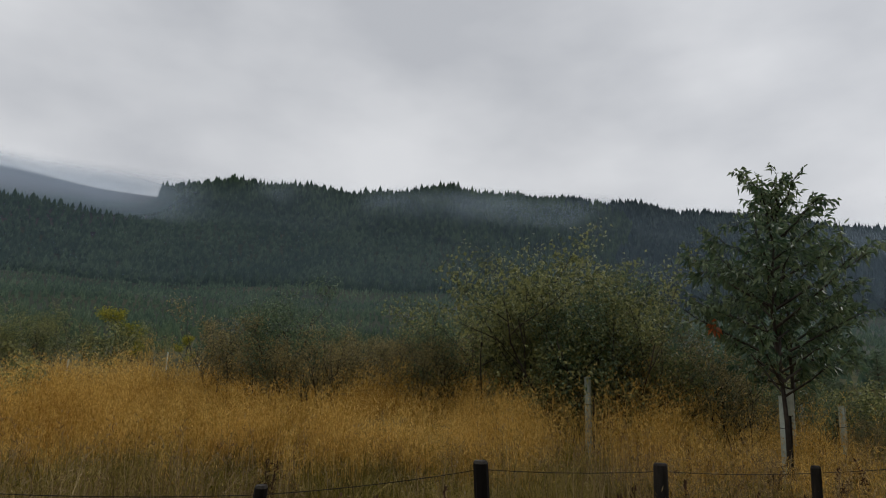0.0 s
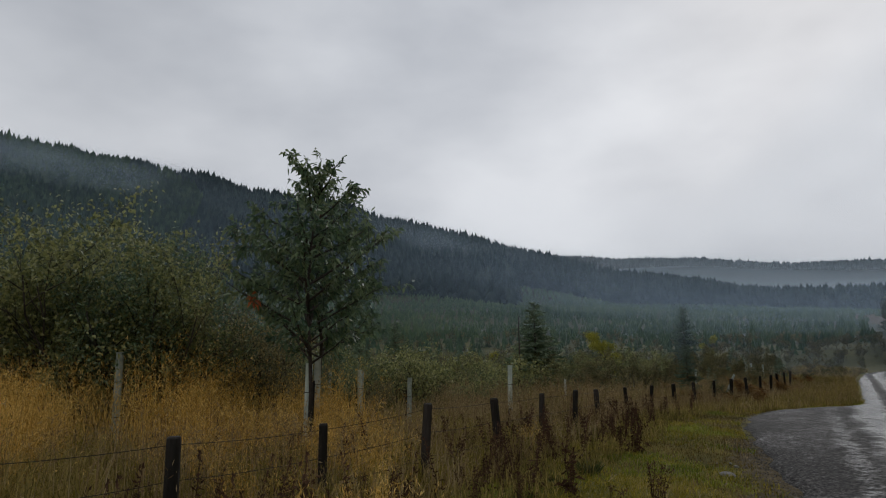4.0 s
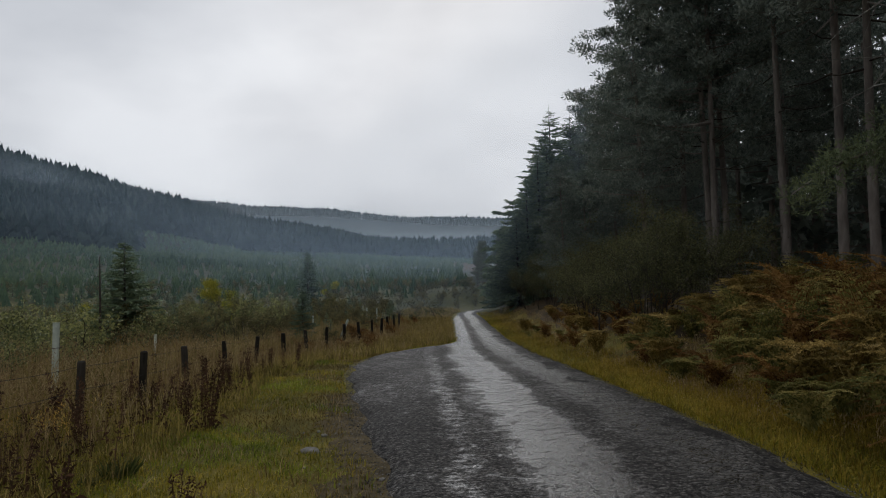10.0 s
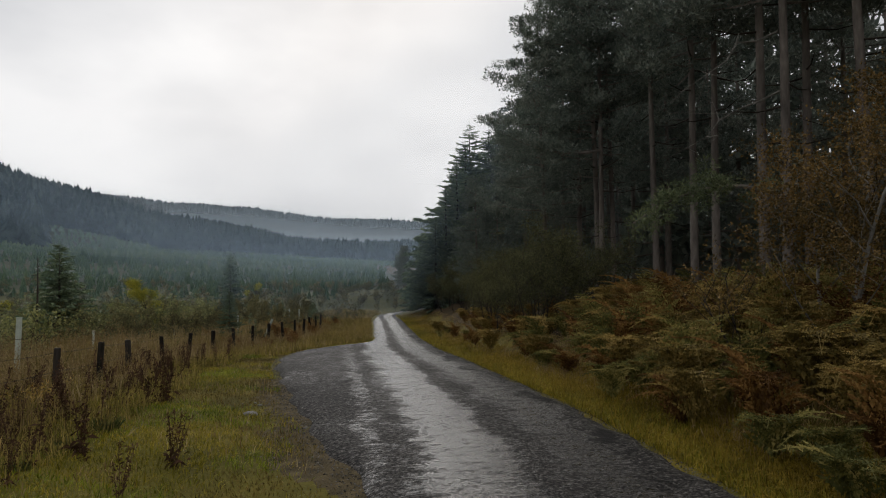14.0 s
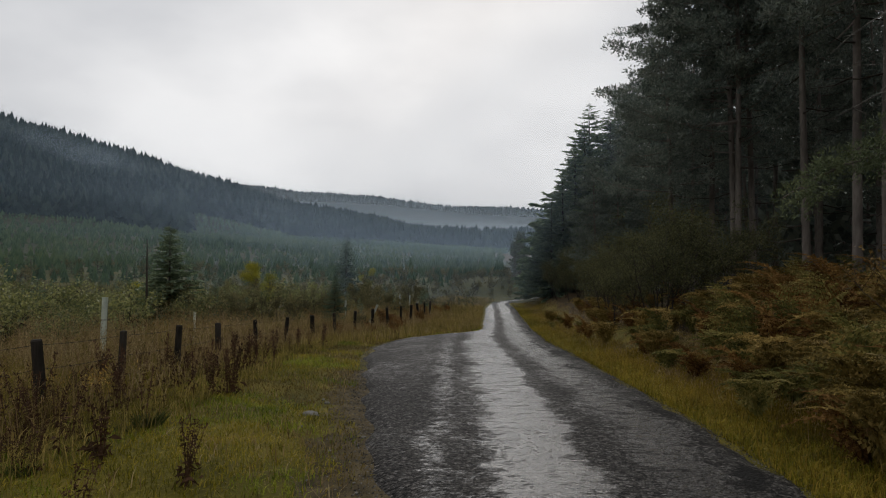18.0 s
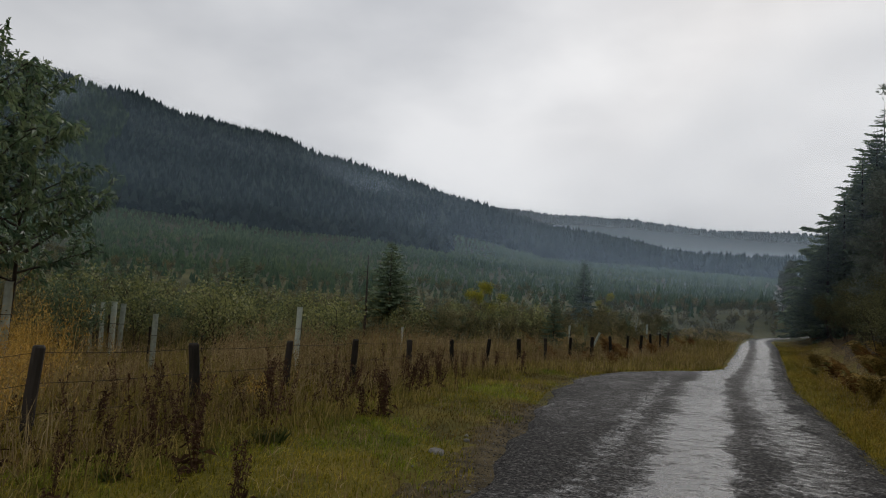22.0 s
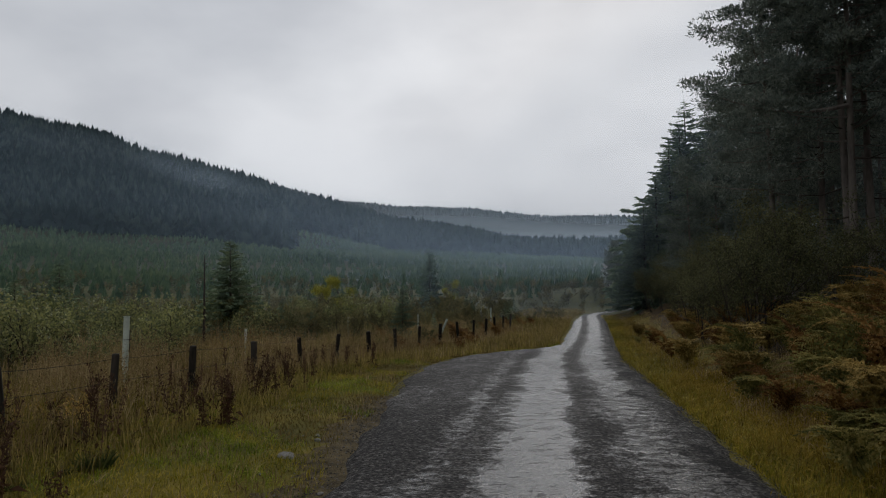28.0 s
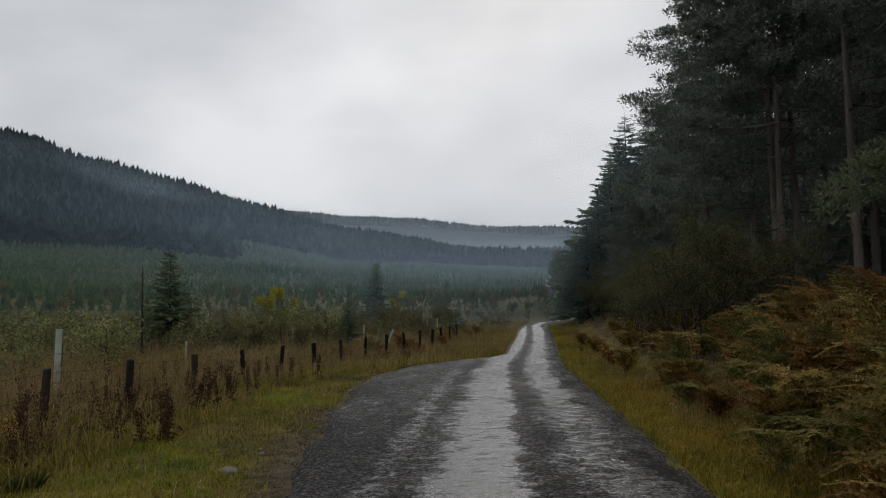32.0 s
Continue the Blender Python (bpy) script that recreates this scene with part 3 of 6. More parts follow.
def polar_grid(r0, r1, a0, a1, step, jitter=0.4):
    """Jittered points with an even spacing in a sector (azimuth counted to the left of the road)."""
    out = []
    r = r0
    while r < r1:
        n = max(2, int(radians(a1 - a0) * r / step))
        a = np.linspace(a0, a1, n) + rng.normal(0, jitter, n) * np.degrees(step / r)
        rr = r + rng.normal(0, jitter, n) * step
        out.append(np.stack([rr, a], -1))
        r += step
    p = np.concatenate(out)
    x, y = EYE[0] - p[:, 0] * np.sin(np.radians(p[:, 1])), EYE[1] + p[:, 0] * np.cos(np.radians(p[:, 1]))
    return x, y, p[:, 0], p[:, 1]


TALL = [conifer_template(4, 4, 0.5, rng.normal(0, 0.02)) for _ in range(6)]
YOUNG = [conifer_template(3, 5, 0.42, rng.normal(0, 0.02)) for _ in range(5)]

x, y, r, a = polar_grid(236, 452, -16, 86, 3.0)
keep = ((a > 17.3) | (r > 292 + (17.3 - a) * 0.4)) & (rng.random(len(x)) < 0.96)
keep &= r < np.interp(a, [81.5, 87.5], [460, 300])
keep &= np.degrees(np.arctan2(land(x, y) - 1.6, r)) > np.interp(a, [50, 54, 57.7, 64.7, 69.8, 74.6, 79.3, 83.8], [0, 6.4, 9.8, 11.0, 11.7, 12.2, 12.5, 12.5]) + 0.25 * wave(x, y, 15.0)
x, y, r, a = x[keep], y[keep], r[keep], a[keep]
h = rng.normal(9.7, 0.8, len(x)) * (1 + 0.14 * wave(x, y, 19.0)) * np.where(r < 300, 1.08, 1.0)
h = h * np.where((a > 54) & (a < 81) & (r > 402), rng.uniform(1.12, 1.42, len(x)), np.where(r > 395, 1.12, 1.0))
for k, key, who in ((a < 46 + 3 * wave(x, y, 21.0), "conifer_far", "dense spruce forest on the misty hillside, haze blue in its colour"), (a >= 46 + 3 * wave(x, y, 21.0), "conifer_hill", "dense green spruce forest along the western hill")):
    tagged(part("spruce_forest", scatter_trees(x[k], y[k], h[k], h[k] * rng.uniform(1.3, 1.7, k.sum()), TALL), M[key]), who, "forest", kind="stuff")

x, y, r, a = polar_grid(820, 960, -22, 22, 6.0)
h = rng.normal(10, 0.9, len(x))
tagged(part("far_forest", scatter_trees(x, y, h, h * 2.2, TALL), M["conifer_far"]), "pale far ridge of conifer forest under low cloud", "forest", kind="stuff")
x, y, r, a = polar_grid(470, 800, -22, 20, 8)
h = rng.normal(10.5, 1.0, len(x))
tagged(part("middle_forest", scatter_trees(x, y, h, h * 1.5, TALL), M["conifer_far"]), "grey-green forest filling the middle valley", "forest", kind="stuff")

for r0, r1, gap, tall, who in ((60, 118, 1.75, 1.15, "plantation of waist-high to man-high young spruces"), (118, 240, 2.3, 1.5, "rows of young spruces climbing the open slope")):
    x, y, r, a = polar_grid(r0, r1, -9, 100, gap, 0.22)
    keep = (rng.random(len(x)) < 0.92) & ~((a < -5) & (r < 75)) & (wave(x, y, 11.0, 4.0) > -1.15)
    x, y, r, a = x[keep], y[keep], r[keep], a[keep]
    h = np.clip(rng.normal(tall, 0.34, len(x)) * (1 + 0.22 * wave(x, y, 9.0)), 0.6, 3.2)
    tagged(part("young_plantation", scatter_trees(x, y, h, h * rng.uniform(1.2, 1.7, len(x)), YOUNG), M["conifer_young"]), who, "plantation", kind="stuff")
x, y, r, a = polar_grid(238, 420, 52, 100, 2.7, 0.3)
el = np.degrees(np.arctan2(land(x, y) - 1.6, r))
keep = el < np.interp(a, [50, 54, 57.7, 64.7, 69.8, 74.6, 79.3, 83.8, 86, 100], [0, 6.6, 10.0, 11.2, 11.9, 12.4, 12.7, 12.7, 12.4, 11.6])
x, y, r, a = x[keep], y[keep], r[keep], a[keep]
h = rng.normal(4.4, 0.6, len(x)) * (1 + 0.14 * wave(x, y, 17.0))
tagged(part("middle_plantation", scatter_trees(x, y, h, h * 1.7, YOUNG), M["conifer_mid"]), "half-grown spruces planted below the dark forest", "plantation", kind="stuff")
x, y, r, a = polar_grid(236, 300, -14, 17.2, 2.4, 0.3)
h = rng.normal(1.7, 0.3, len(x))
tagged(part("upper_plantation", scatter_trees(x, y, h, h * 2.0, YOUNG), M["conifer_young"]), "paler young spruces along the upper slope", "plantation", kind="stuff")


# ---- spruces near enough to tell apart ----
def spruce(height, seed_label, spread=0.24, whorls=28, mat_key="spruce", lite=1.0):
    """trunk and crown of a young spruce with drooping feathered boughs."""
    ob = thing("spruce_tree", seed_label, "tree")
    part("trunk", Geo().add(*tube([[0, 0, -0.2], [0.02, 0, height * 0.5], [0, 0.01, height]], [height * 0.016, height * 0.01, 0.006], 6)), M["twig"], ob)
    base, way, ln, wd = [], [], [], []
    for k in range(whorls):
        t = (k + 0.3) / whorls
        z = height * (0.05 + 0.93 * t)
        reach = (height * spread * (1 - t) ** 0.85 + 0.07) * rng.uniform(0.8, 1.15)
        nb = int(rng.integers(6, 10) / lite ** 0.5)
        for j in range(nb):
            an = 6.283 * j / nb + rng.random()
            out = np.array([np.cos(an), np.sin(an), 0.25 * t - 0.12 + rng.normal(0, 0.08)])
            L = reach * rng.uniform(0.7, 1.15)
            side = np.array([-np.sin(an), np.cos(an), 0])
            n = max(3, int(L / (0.085 * lite)))
            s_ = np.linspace(0.12, 1, n)
            p = np.array([0, 0, z + rng.normal(0, 0.8 * height / whorls)]) + out[None] * (s_ * L)[:, None]
            p[:, 2] += -0.10 * L * s_ ** 2 + 0.12 * L * s_ ** 4
            for sg in (-1, 0, 1):
                w = out[None] + side[None] * sg * 0.9 + rng.normal(0, 0.15, (n, 3))
                base.append(p)
                way.append(w)
                ln.append(np.clip(L * 0.34 * (1.15 - s_), 0.07, 0.42) * lite ** 0.3 if sg else np.full(n, 0.12 + L * 0.1))
                wd.append(np.full(n, (0.05 + 0.035 * L) * lite))
    top = np.array([[0, 0, height * 0.97]])
    base.append(top)
    way.append(np.array([[0, 0, 1.0]]))
    ln.append(np.array([height * 0.06]))
    wd.append(np.array([0.03]))
    part("crown", Geo().add(*blades(np.concatenate(base), np.concatenate(way), np.concatenate(ln), np.concatenate(wd), 0.15)), M[mat_key], ob)
    return ob


def place(proto, x, y, scale=1.0, turn=0.0, sink=0.05, first=False, squash=1.0, tilt=0.0):
    m = Matrix.Translation((x, y, land1(x, y) - sink)) @ Euler((radians(tilt), 0, radians(turn))).to_matrix().to_4x4() @ Matrix.Diagonal((scale * squash, scale * squash, scale, 1))
    if first:
        proto.matrix_basis = m
        return proto
    return copy_thing(proto, m)


def dot(az, r, ex=2.0, ey=3.2):
    """Plan place at an azimuth left of the road's line and a distance from the road's middle."""
    return ex - r * math.sin(radians(az)), ey + r * math.cos(radians(az))


SPR = [spruce(4.0, "dark green young spruce standing in rough grass", 0.36, 40), spruce(4.0, "slender dark young spruce among saplings", 0.27, 30), spruce(3.4, "bushy blue-green young spruce in the rough field", 0.30, 24), spruce(4.0, "small dark spruce far out in the planted field", 0.26, 13, "spruce", 2.2), spruce(3.6, "broad young spruce far out in the planted field", 0.32, 12, "spruce", 2.2)]
spots = [(0, -6.1, 22.7, 0.9), (1, -2.9, 52.2, 1.12)]
random.seed(11)
for k in range(150):
    az, rr = random.uniform(-6, 52), random.uniform(23, 68)
    px, py = dot(az, rr)
    if px > road_left(py) - 4 or (abs(az - 21) < 2.5 and rr < 24):
        continue
    spots.append((random.randrange(3) if rr < 27 else random.choice((3, 4)), px, py, random.uniform(0.35, 0.8)))
used = set()
for k, px, py, sc in spots:
    place(SPR[k], px, py, sc, random.uniform(0, 360), first=k not in used)
    used.add(k)


# ---- the pine wood east of the road ----
def pine(height, crown_from, label, reach=3.0, boughs=44, low_dead=6, tuft=1.0, low=False, arm=False):
    """trunk with dead stubs, crown of needle tufts carried on boughs."""
    ob = thing("pine_tree", label, "tree", "pines of the roadside wood")
    z = np.linspace(-0.3, height, 14)
    bend = 0.22 * np.sin(z / height * 4 + rng.random() * 6) * (z / height)
    bend2 = 0.2 * np.sin(z / height * 3 + rng.random() * 6) * (z / height)
    rad = 0.122 * (1 - 0.85 * np.clip(z, 0, None) / height) + 0.01
    part("trunk", Geo().add(*tube(np.stack([bend, bend2, z], -1), rad, 9)), M["pine_bark"], ob, smooth=True)
    gb = Geo()
    for k in range(low_dead):
        gd = Geo()
        h0 = rng.uniform(1.5, height * crown_from + 1)
        an = rng.uniform(0, 6.28)
        L = rng.uniform(0.6, 2.2)
        c = np.array([np.interp(h0, z, bend), np.interp(h0, z, bend2), h0])
        o = np.array([np.cos(an), np.sin(an), 0.05])
        p = [c, c + o * L * 0.5 + np.array([0, 0, -0.1 * L]), c + o * L + np.array([0, 0, -0.05 * L])]
        part("dead_branch", gd.add(*tube(p, [0.03, 0.018, 0.006], 4)), M["twig"], ob)
    base = []
    boughs = int(boughs * 1.0)
    for k in range(boughs):
        t = (k + rng.random()) / boughs
        h0 = height * (crown_from + (1 - crown_from) * t)
        an = k * 2.4 + rng.normal(0, 0.4)
        L = reach * (1.05 - 0.75 * t ** 1.6) * rng.uniform(0.55, 1.15)
        c = np.array([np.interp(h0, z, bend), np.interp(h0, z, bend2), h0])
        o = np.array([np.cos(an), np.sin(an), rng.normal(0.12, 0.12)])
        s_ = np.linspace(0, 1, 6)
        p = c + o[None] * (s_ * L)[:, None]
        p[:, 2] += -0.12 * L * s_ + 0.22 * L * s_ ** 3
        gb.add(*tube(p[::1 if tuft < 1.5 else 2], (0.035 * (1 - 0.8 * s_))[::1 if tuft < 1.5 else 2], 3, cap=False))
        nc = max(2, int((2.4 + L * 1.9) / tuft))
        for q in range(nc):
            s0 = rng.uniform(0.35, 1.0)
            cc = np.array([np.interp(s0, s_, p[:, i]) for i in range(3)]) + rng.normal(0, 0.2, 3) * np.array([1, 1, 0.45]) * (0.5 + L / 3)
            base.append(cc)
    base = np.array(base)
    tagged(part("bough_frame", gb, M["pine_bark"], ob), kind="stuff")
    b0, w0 = pads(base, 78 if tuft < 1.5 else (24 if tuft < 2.5 else 13), 0.40 * (1 if tuft < 1.5 else 1.7))
    n = len(b0)
    part("crown", Geo().add(*needles(b0, w0, rng.uniform(0.12, 0.22, n) * (tuft if tuft < 2.5 else 4.2), rng.uniform(0.040, 0.060, n) * (tuft * 1.2 if tuft > 1.5 else 1) * (1 if tuft < 2.5 else 1.7))), M["pine"], ob)
    if arm:
        s_ = np.linspace(0, 1, 8)
        p = np.array([0, 0, 6.4])[None] + np.array([-4.3, -0.3, 0.5])[None] * s_[:, None] + np.array([0, 0, -0.4])[None] * (s_ * (1 - s_) * 4)[:, None]
        long_b = part("long_bough", Geo().add(*tube(p, 0.07 * (1 - 0.8 * s_), 6)), M["pine_bark"], ob)
        cc = np.array([[np.interp(u, s_, p[:, i]) for i in range(3)] for u in rng.uniform(0.5, 1.0, 26)]) + rng.normal(0, 1, (26, 3)) * np.array([0.3, 0.35, 0.2])
        b0, w0 = pads(cc, 150, 0.32)
        part("needles", Geo().add(*needles(b0, w0, rng.uniform(0.07, 0.13, len(b0)), 0.024)), M["pine"], long_b)
    if low:
        # a long living bough hanging low over the road side, and a pale dead one above it
        s_ = np.linspace(0, 1, 8)
        p = np.array([0, 0, 2.7])[None] + np.array([-4.2, -0.5, -0.7])[None] * s_[:, None] + np.array([0, 0, 0.5])[None] * (s_ * (1 - s_) * 4)[:, None]
        low_b = part("low_bough", Geo().add(*tube(p, 0.06 * (1 - 0.8 * s_), 6)), M["pine_bark"], ob)
        cc = np.array([[np.interp(u, s_, p[:, i]) for i in range(3)] for u in rng.uniform(0.3, 1.0, 30)]) + rng.normal(0, 1, (30, 3)) * np.array([0.2, 0.45, 0.2])
        b0, w0 = pads(cc, 150, 0.28)
        part("needles", Geo().add(*needles(b0, w0, rng.uniform(0.06, 0.12, len(b0)), 0.022)), M["pine_light"], low_b, "low bough needles, lit look put into a greener colour")
        for st, en in (((0, 0, 6.6), (-2.3, 0.9, 5.0)), ((0, 0, 7.4), (-1.6, -1.2, 8.2)), ((0, 0, 5.2), (-1.8, 1.8, 3.9))):
            st, en = np.array(st, float), np.array(en, float)
            q = [st + (en - st) * t + np.array([0, 0, 0.5 * t * (1 - t)]) + rng.normal(0, 0.06, 3) * (0 < t < 1) for t in np.linspace(0, 1, 7)]
            g = Geo().add(*tube(q, np.linspace(0.03, 0.006, 7), 5))
            for j in (2, 3, 4, 5):
                g.add(*tube([q[j], q[j] + rng.normal(0, 0.3, 3), q[j] + rng.normal(0, 0.5, 3) + (en - st) * 0.15], [0.016, 0.01, 0.004], 4))
            part("bare_branch", g, M["pale_twig"], ob, "pale lichened dead branch")
    return ob


PINES = [
    pine(17, 0.42, "tall dark Scots pine with a bare lower trunk", 3.0, 46),
    pine(16, 0.50, "slim Scots pine with a high narrow crown", 2.4, 38),
    pine(15, 0.30, "wood-edge pine with dark boughs low down", 3.2, 52, 5),
    pine(12, 0.10, "dense roadside pine with foliage almost to the ground", 2.6, 60, 2),
    pine(17, 0.40, "tall pine in the dim inside of the wood", 3.0, 22, 0, 2.4),
    pine(16, 0.48, "slender pine deep in the shaded wood", 2.6, 20, 0, 2.4),
    pine(16, 0.45, "roadside pine with a low pale-green bough", 2.9, 44, 6, 1.0, True),
    pine(12, 0.05, "low dense pine filling the inside of the wood", 2.8, 26, 0, 2.6),
    pine(15, 0.34, "wood-edge pine with one long bough over the bank", 3.0, 48, 5, 1.0, False, True),
]
random.seed(5)
# edge trees seen one by one: kind, x, y, scale
edge = [(k, *dot(az, rr, 0.38, 0.18), sc) for k, az, rr, sc in (
    (1, -26.1, 30, 1.0), (0, -27.6, 27, 1.0), (1, -28.9, 28.5, 1.02), (1, -32.3, 24, 1.0), (0, -35.2, 21, 1.0), (1, -36.9, 20.4, 0.98), (0, -40.3, 17.5, 1.02), (1, -43.5, 18.5, 1.0), (0, -47.5, 16.5, 1.0), (2, -23.2, 29.5, 0.93))]
edge += [
    (6, 11.6, 12.7, 1.0), (8, 12.7, 23.4, 1.0),
    (2, 14.6, 31.0, 0.95), (2, 15.6, 35.5, 0.92), (3, 12.4, 38.5, 0.68), (2, 16.6, 41.0, 0.95), (3, 14.0, 45.0, 0.75), (2, 17.6, 48.0, 0.82),
    (3, 15.2, 52.0, 1.0), (3, 17.0, 58.0, 0.95), (3, 20.2, 62.0, 0.95), (3, 14.8, 75.0, 0.62), (3, 16.2, 81.0, 0.66), (3, 13.6, 71.5, 0.5), (3, 16.4, 69.5, 0.85), (3, 19.0, 75.0, 0.85), (3, 18.5, 81.0, 0.75), (3, 20.5, 88.0, 0.8),
]
for y0 in np.arange(-14, 92, 3.6):
    for d0 in np.arange(9.5, 46, 3.7):
        px = float(road_right(min(y0, 50)) + d0 + (max(0, y0 - 55) * 0.12) + random.uniform(-1.2, 1.2))
        py = float(y0 + random.uniform(-1.3, 1.3))
        if y0 < 56 and d0 < 11 and any(math.hypot(px - e[1], py - e[2]) < 3 for e in edge):
            continue
        if random.random() < (0.33 if d0 < 30 else 0.3) or any(math.hypot(px - e[1], py - e[2]) < 1.6 for e in edge) or (d0 > 34 and y0 > 40):
            continue
        edge.append(((random.choice((0, 0, 1, 1, 2)) if d0 < 14.5 and y0 > 6 else (random.choice((4, 5)) if d0 < 21 else random.choice((4, 7, 7)))) if y0 < 62 else (3 if d0 < 17 else 4), px, py, random.uniform(0.88, 1.08)))
for y0 in np.arange(-22, 72, 3.0):
    for d0 in (48.5, 51.5):
        edge.append((7, float(road_right(min(y0, 50)) + d0 + random.uniform(-1, 1)), float(y0 + random.uniform(-1, 1)), random.uniform(0.95, 1.3)))
for az in np.arange(-64, -27, 1.9):
    for rr in (71, 75, 79):
        px, py = dot(az + random.uniform(-0.8, 0.8), rr + random.uniform(-1, 1), 0.3, 0.3)
        edge.append((7, px, py, random.uniform(0.95, 1.25)))
for az in np.arange(-62, -30, 2.6):
    for rr in (40,):
        px, py = dot(az + random.uniform(-1, 1), rr + random.uniform(-2, 2), 0.3, 0.3)
        if not any(math.hypot(px - e[1], py - e[2]) < 1.5 for e in edge):
            edge.append((7, px, py, random.uniform(1.35, 1.6)))
for az in np.arange(-30, -17, 1.7):
    for rr in (44, 58):
        px, py = dot(az + random.uniform(-0.6, 0.6), rr + random.uniform(-2, 2), 0.3, 0.3)
        if not any(math.hypot(px - e[1], py - e[2]) < 1.2 for e in edge):
            edge.append((7, px, py, random.uniform(0.6, 0.85)))
used = set()
for k, px, py, sc in edge:
    place(PINES[k], px, py, sc, random.uniform(0, 360) if k not in (6, 8) else 0, first=k not in used, sink=0.1)
    used.add(k)

ROADSIDE = spruce(15.0, "tall ragged spruce at the edge of the pine wood", 0.36, 58)
place(ROADSIDE, 17.4, 56.4, 1.06, 40, first=True)
place(ROADSIDE, 18.8, 60.2, 0.8, 140)
place(ROADSIDE, 19.6, 57.5, 0.98, 200)
for px, py, tall in ((12.3, 49.0, 6.8), (13.4, 50.0, 8.6), (14.7, 51.2, 10.8), (16.0, 53.0, 12.6)):
    place(ROADSIDE, px, py, tall / 15.0, px * 77)


# ---- broad-leaved trees and bushes ----
def leafy(name, label, category, height, spread, leaf_key, stems=1, leaves=2600, leaf_len=0.09, leaf_wid=0.045, clear=0.25, bark="twig", droop=0.3, group="", lop=1.0, cone=0.45, lite=1.0, limb=1.0):
    """stems with forking limbs and a crown of single leaves; uneven, with gaps."""
    ob = thing(name, label, category, group)
    gt = Geo()
    tips = []

    def grow(p0, d0, L, rad, depth):
        n = (3 if lite > 1 else 5) if depth < 2 else (2 if lite > 1 else 3)
        pts = [p0]
        d = d0.copy()
        for i in range(n):
            d = d + rng.normal(0, 0.13, 3) + np.array([0, 0, 0.05])
            d /= np.linalg.norm(d)
            pts.append(pts[-1] + d * L / n)
        pts = np.array(pts)
        gt.add(*tube(pts, np.linspace(rad, rad * 0.45, n + 1), ((7, 4, 3) if lite <= 1 else (3, 3, 3))[depth], cap=depth < 2 and lite <= 1))
        if depth >= 2:
            for q in pts[1:]:
                tips.append((q, d))
            return
        if lite > 1 and depth == 1:
            for q in pts[2:]:
                tips.append((q, d))
            return
        kids = int(rng.integers(4, 7)) if depth == 0 else int(rng.integers(3, 6))
        for k in range(kids):
            t = rng.uniform(0.35, 1.0) if depth else clear + (1 - clear) * (k + rng.random()) / kids
            q = np.array([np.interp(t, np.linspace(0, 1, n + 1), pts[:, i]) for i in range(3)])
            an = rng.uniform(0, 6.28)
            o = np.array([np.cos(an), np.sin(an), 0]) * spread
            nd = d0 * 0.45 + o + rng.normal(0, 0.12, 3) + np.array([0, 0, 0.35])
            nd /= np.linalg.norm(nd)
            grow(q, nd, L * limb * rng.uniform(0.42, 0.62) * (1.15 + 0.5 * (cone - 0.45) - cone * t), rad * 0.45, depth + 1)
        tips.append((pts[-1], d))

    for s_ in range(stems):
        an = rng.uniform(0, 6.28)
        tilt = 0.0 if stems == 1 else rng.uniform(0.1, 0.35)
        d0 = np.array([np.cos(an) * tilt, np.sin(an) * tilt, 1.0])
        grow(np.array([np.cos(an) * 0.05 * stems, np.sin(an) * 0.05 * stems, -0.1]), d0 / np.linalg.norm(d0), height * (0.72 if stems == 1 else rng.uniform(0.55, 0.8)), 0.012 * height / max(1, stems ** 0.4), 0)
    per = max(3, int(leaves / len(tips) / lite ** 2))
    P_ = np.repeat(np.array([t[0] for t in tips]), per, 0)
    D_ = np.repeat(np.array([t[1] for t in tips]), per, 0)
    P_ = P_ + np.clip(rng.normal(0, 1, P_.shape), -1.7, 1.7) * 0.035 * height * lop * np.array([1, 1, 0.8])
    P_[:, 2] = np.maximum(P_[:, 2], 0.12)
    k = height / np.percentile(P_[:, 2], 98.0)
    P_ *= k
    gt.v = [v * k for v in gt.v]
    stem_ob = part("trunk" if stems == 1 else "stem", gt, M[bark], ob, smooth=True)
    if stems > 1:
        tagged(stem_ob, kind="stuff")
    way = D_ * 0.4 + sphere_dirs(len(P_)) + np.array([0, 0, -droop])
    part("crown", Geo().add(*blades(P_, way, rng.uniform(0.7, 1.25, len(P_)) * leaf_len * lite, rng.uniform(0.8, 1.2, len(P_)) * leaf_wid * lite, 0.15)), M[leaf_key], ob)
    return ob


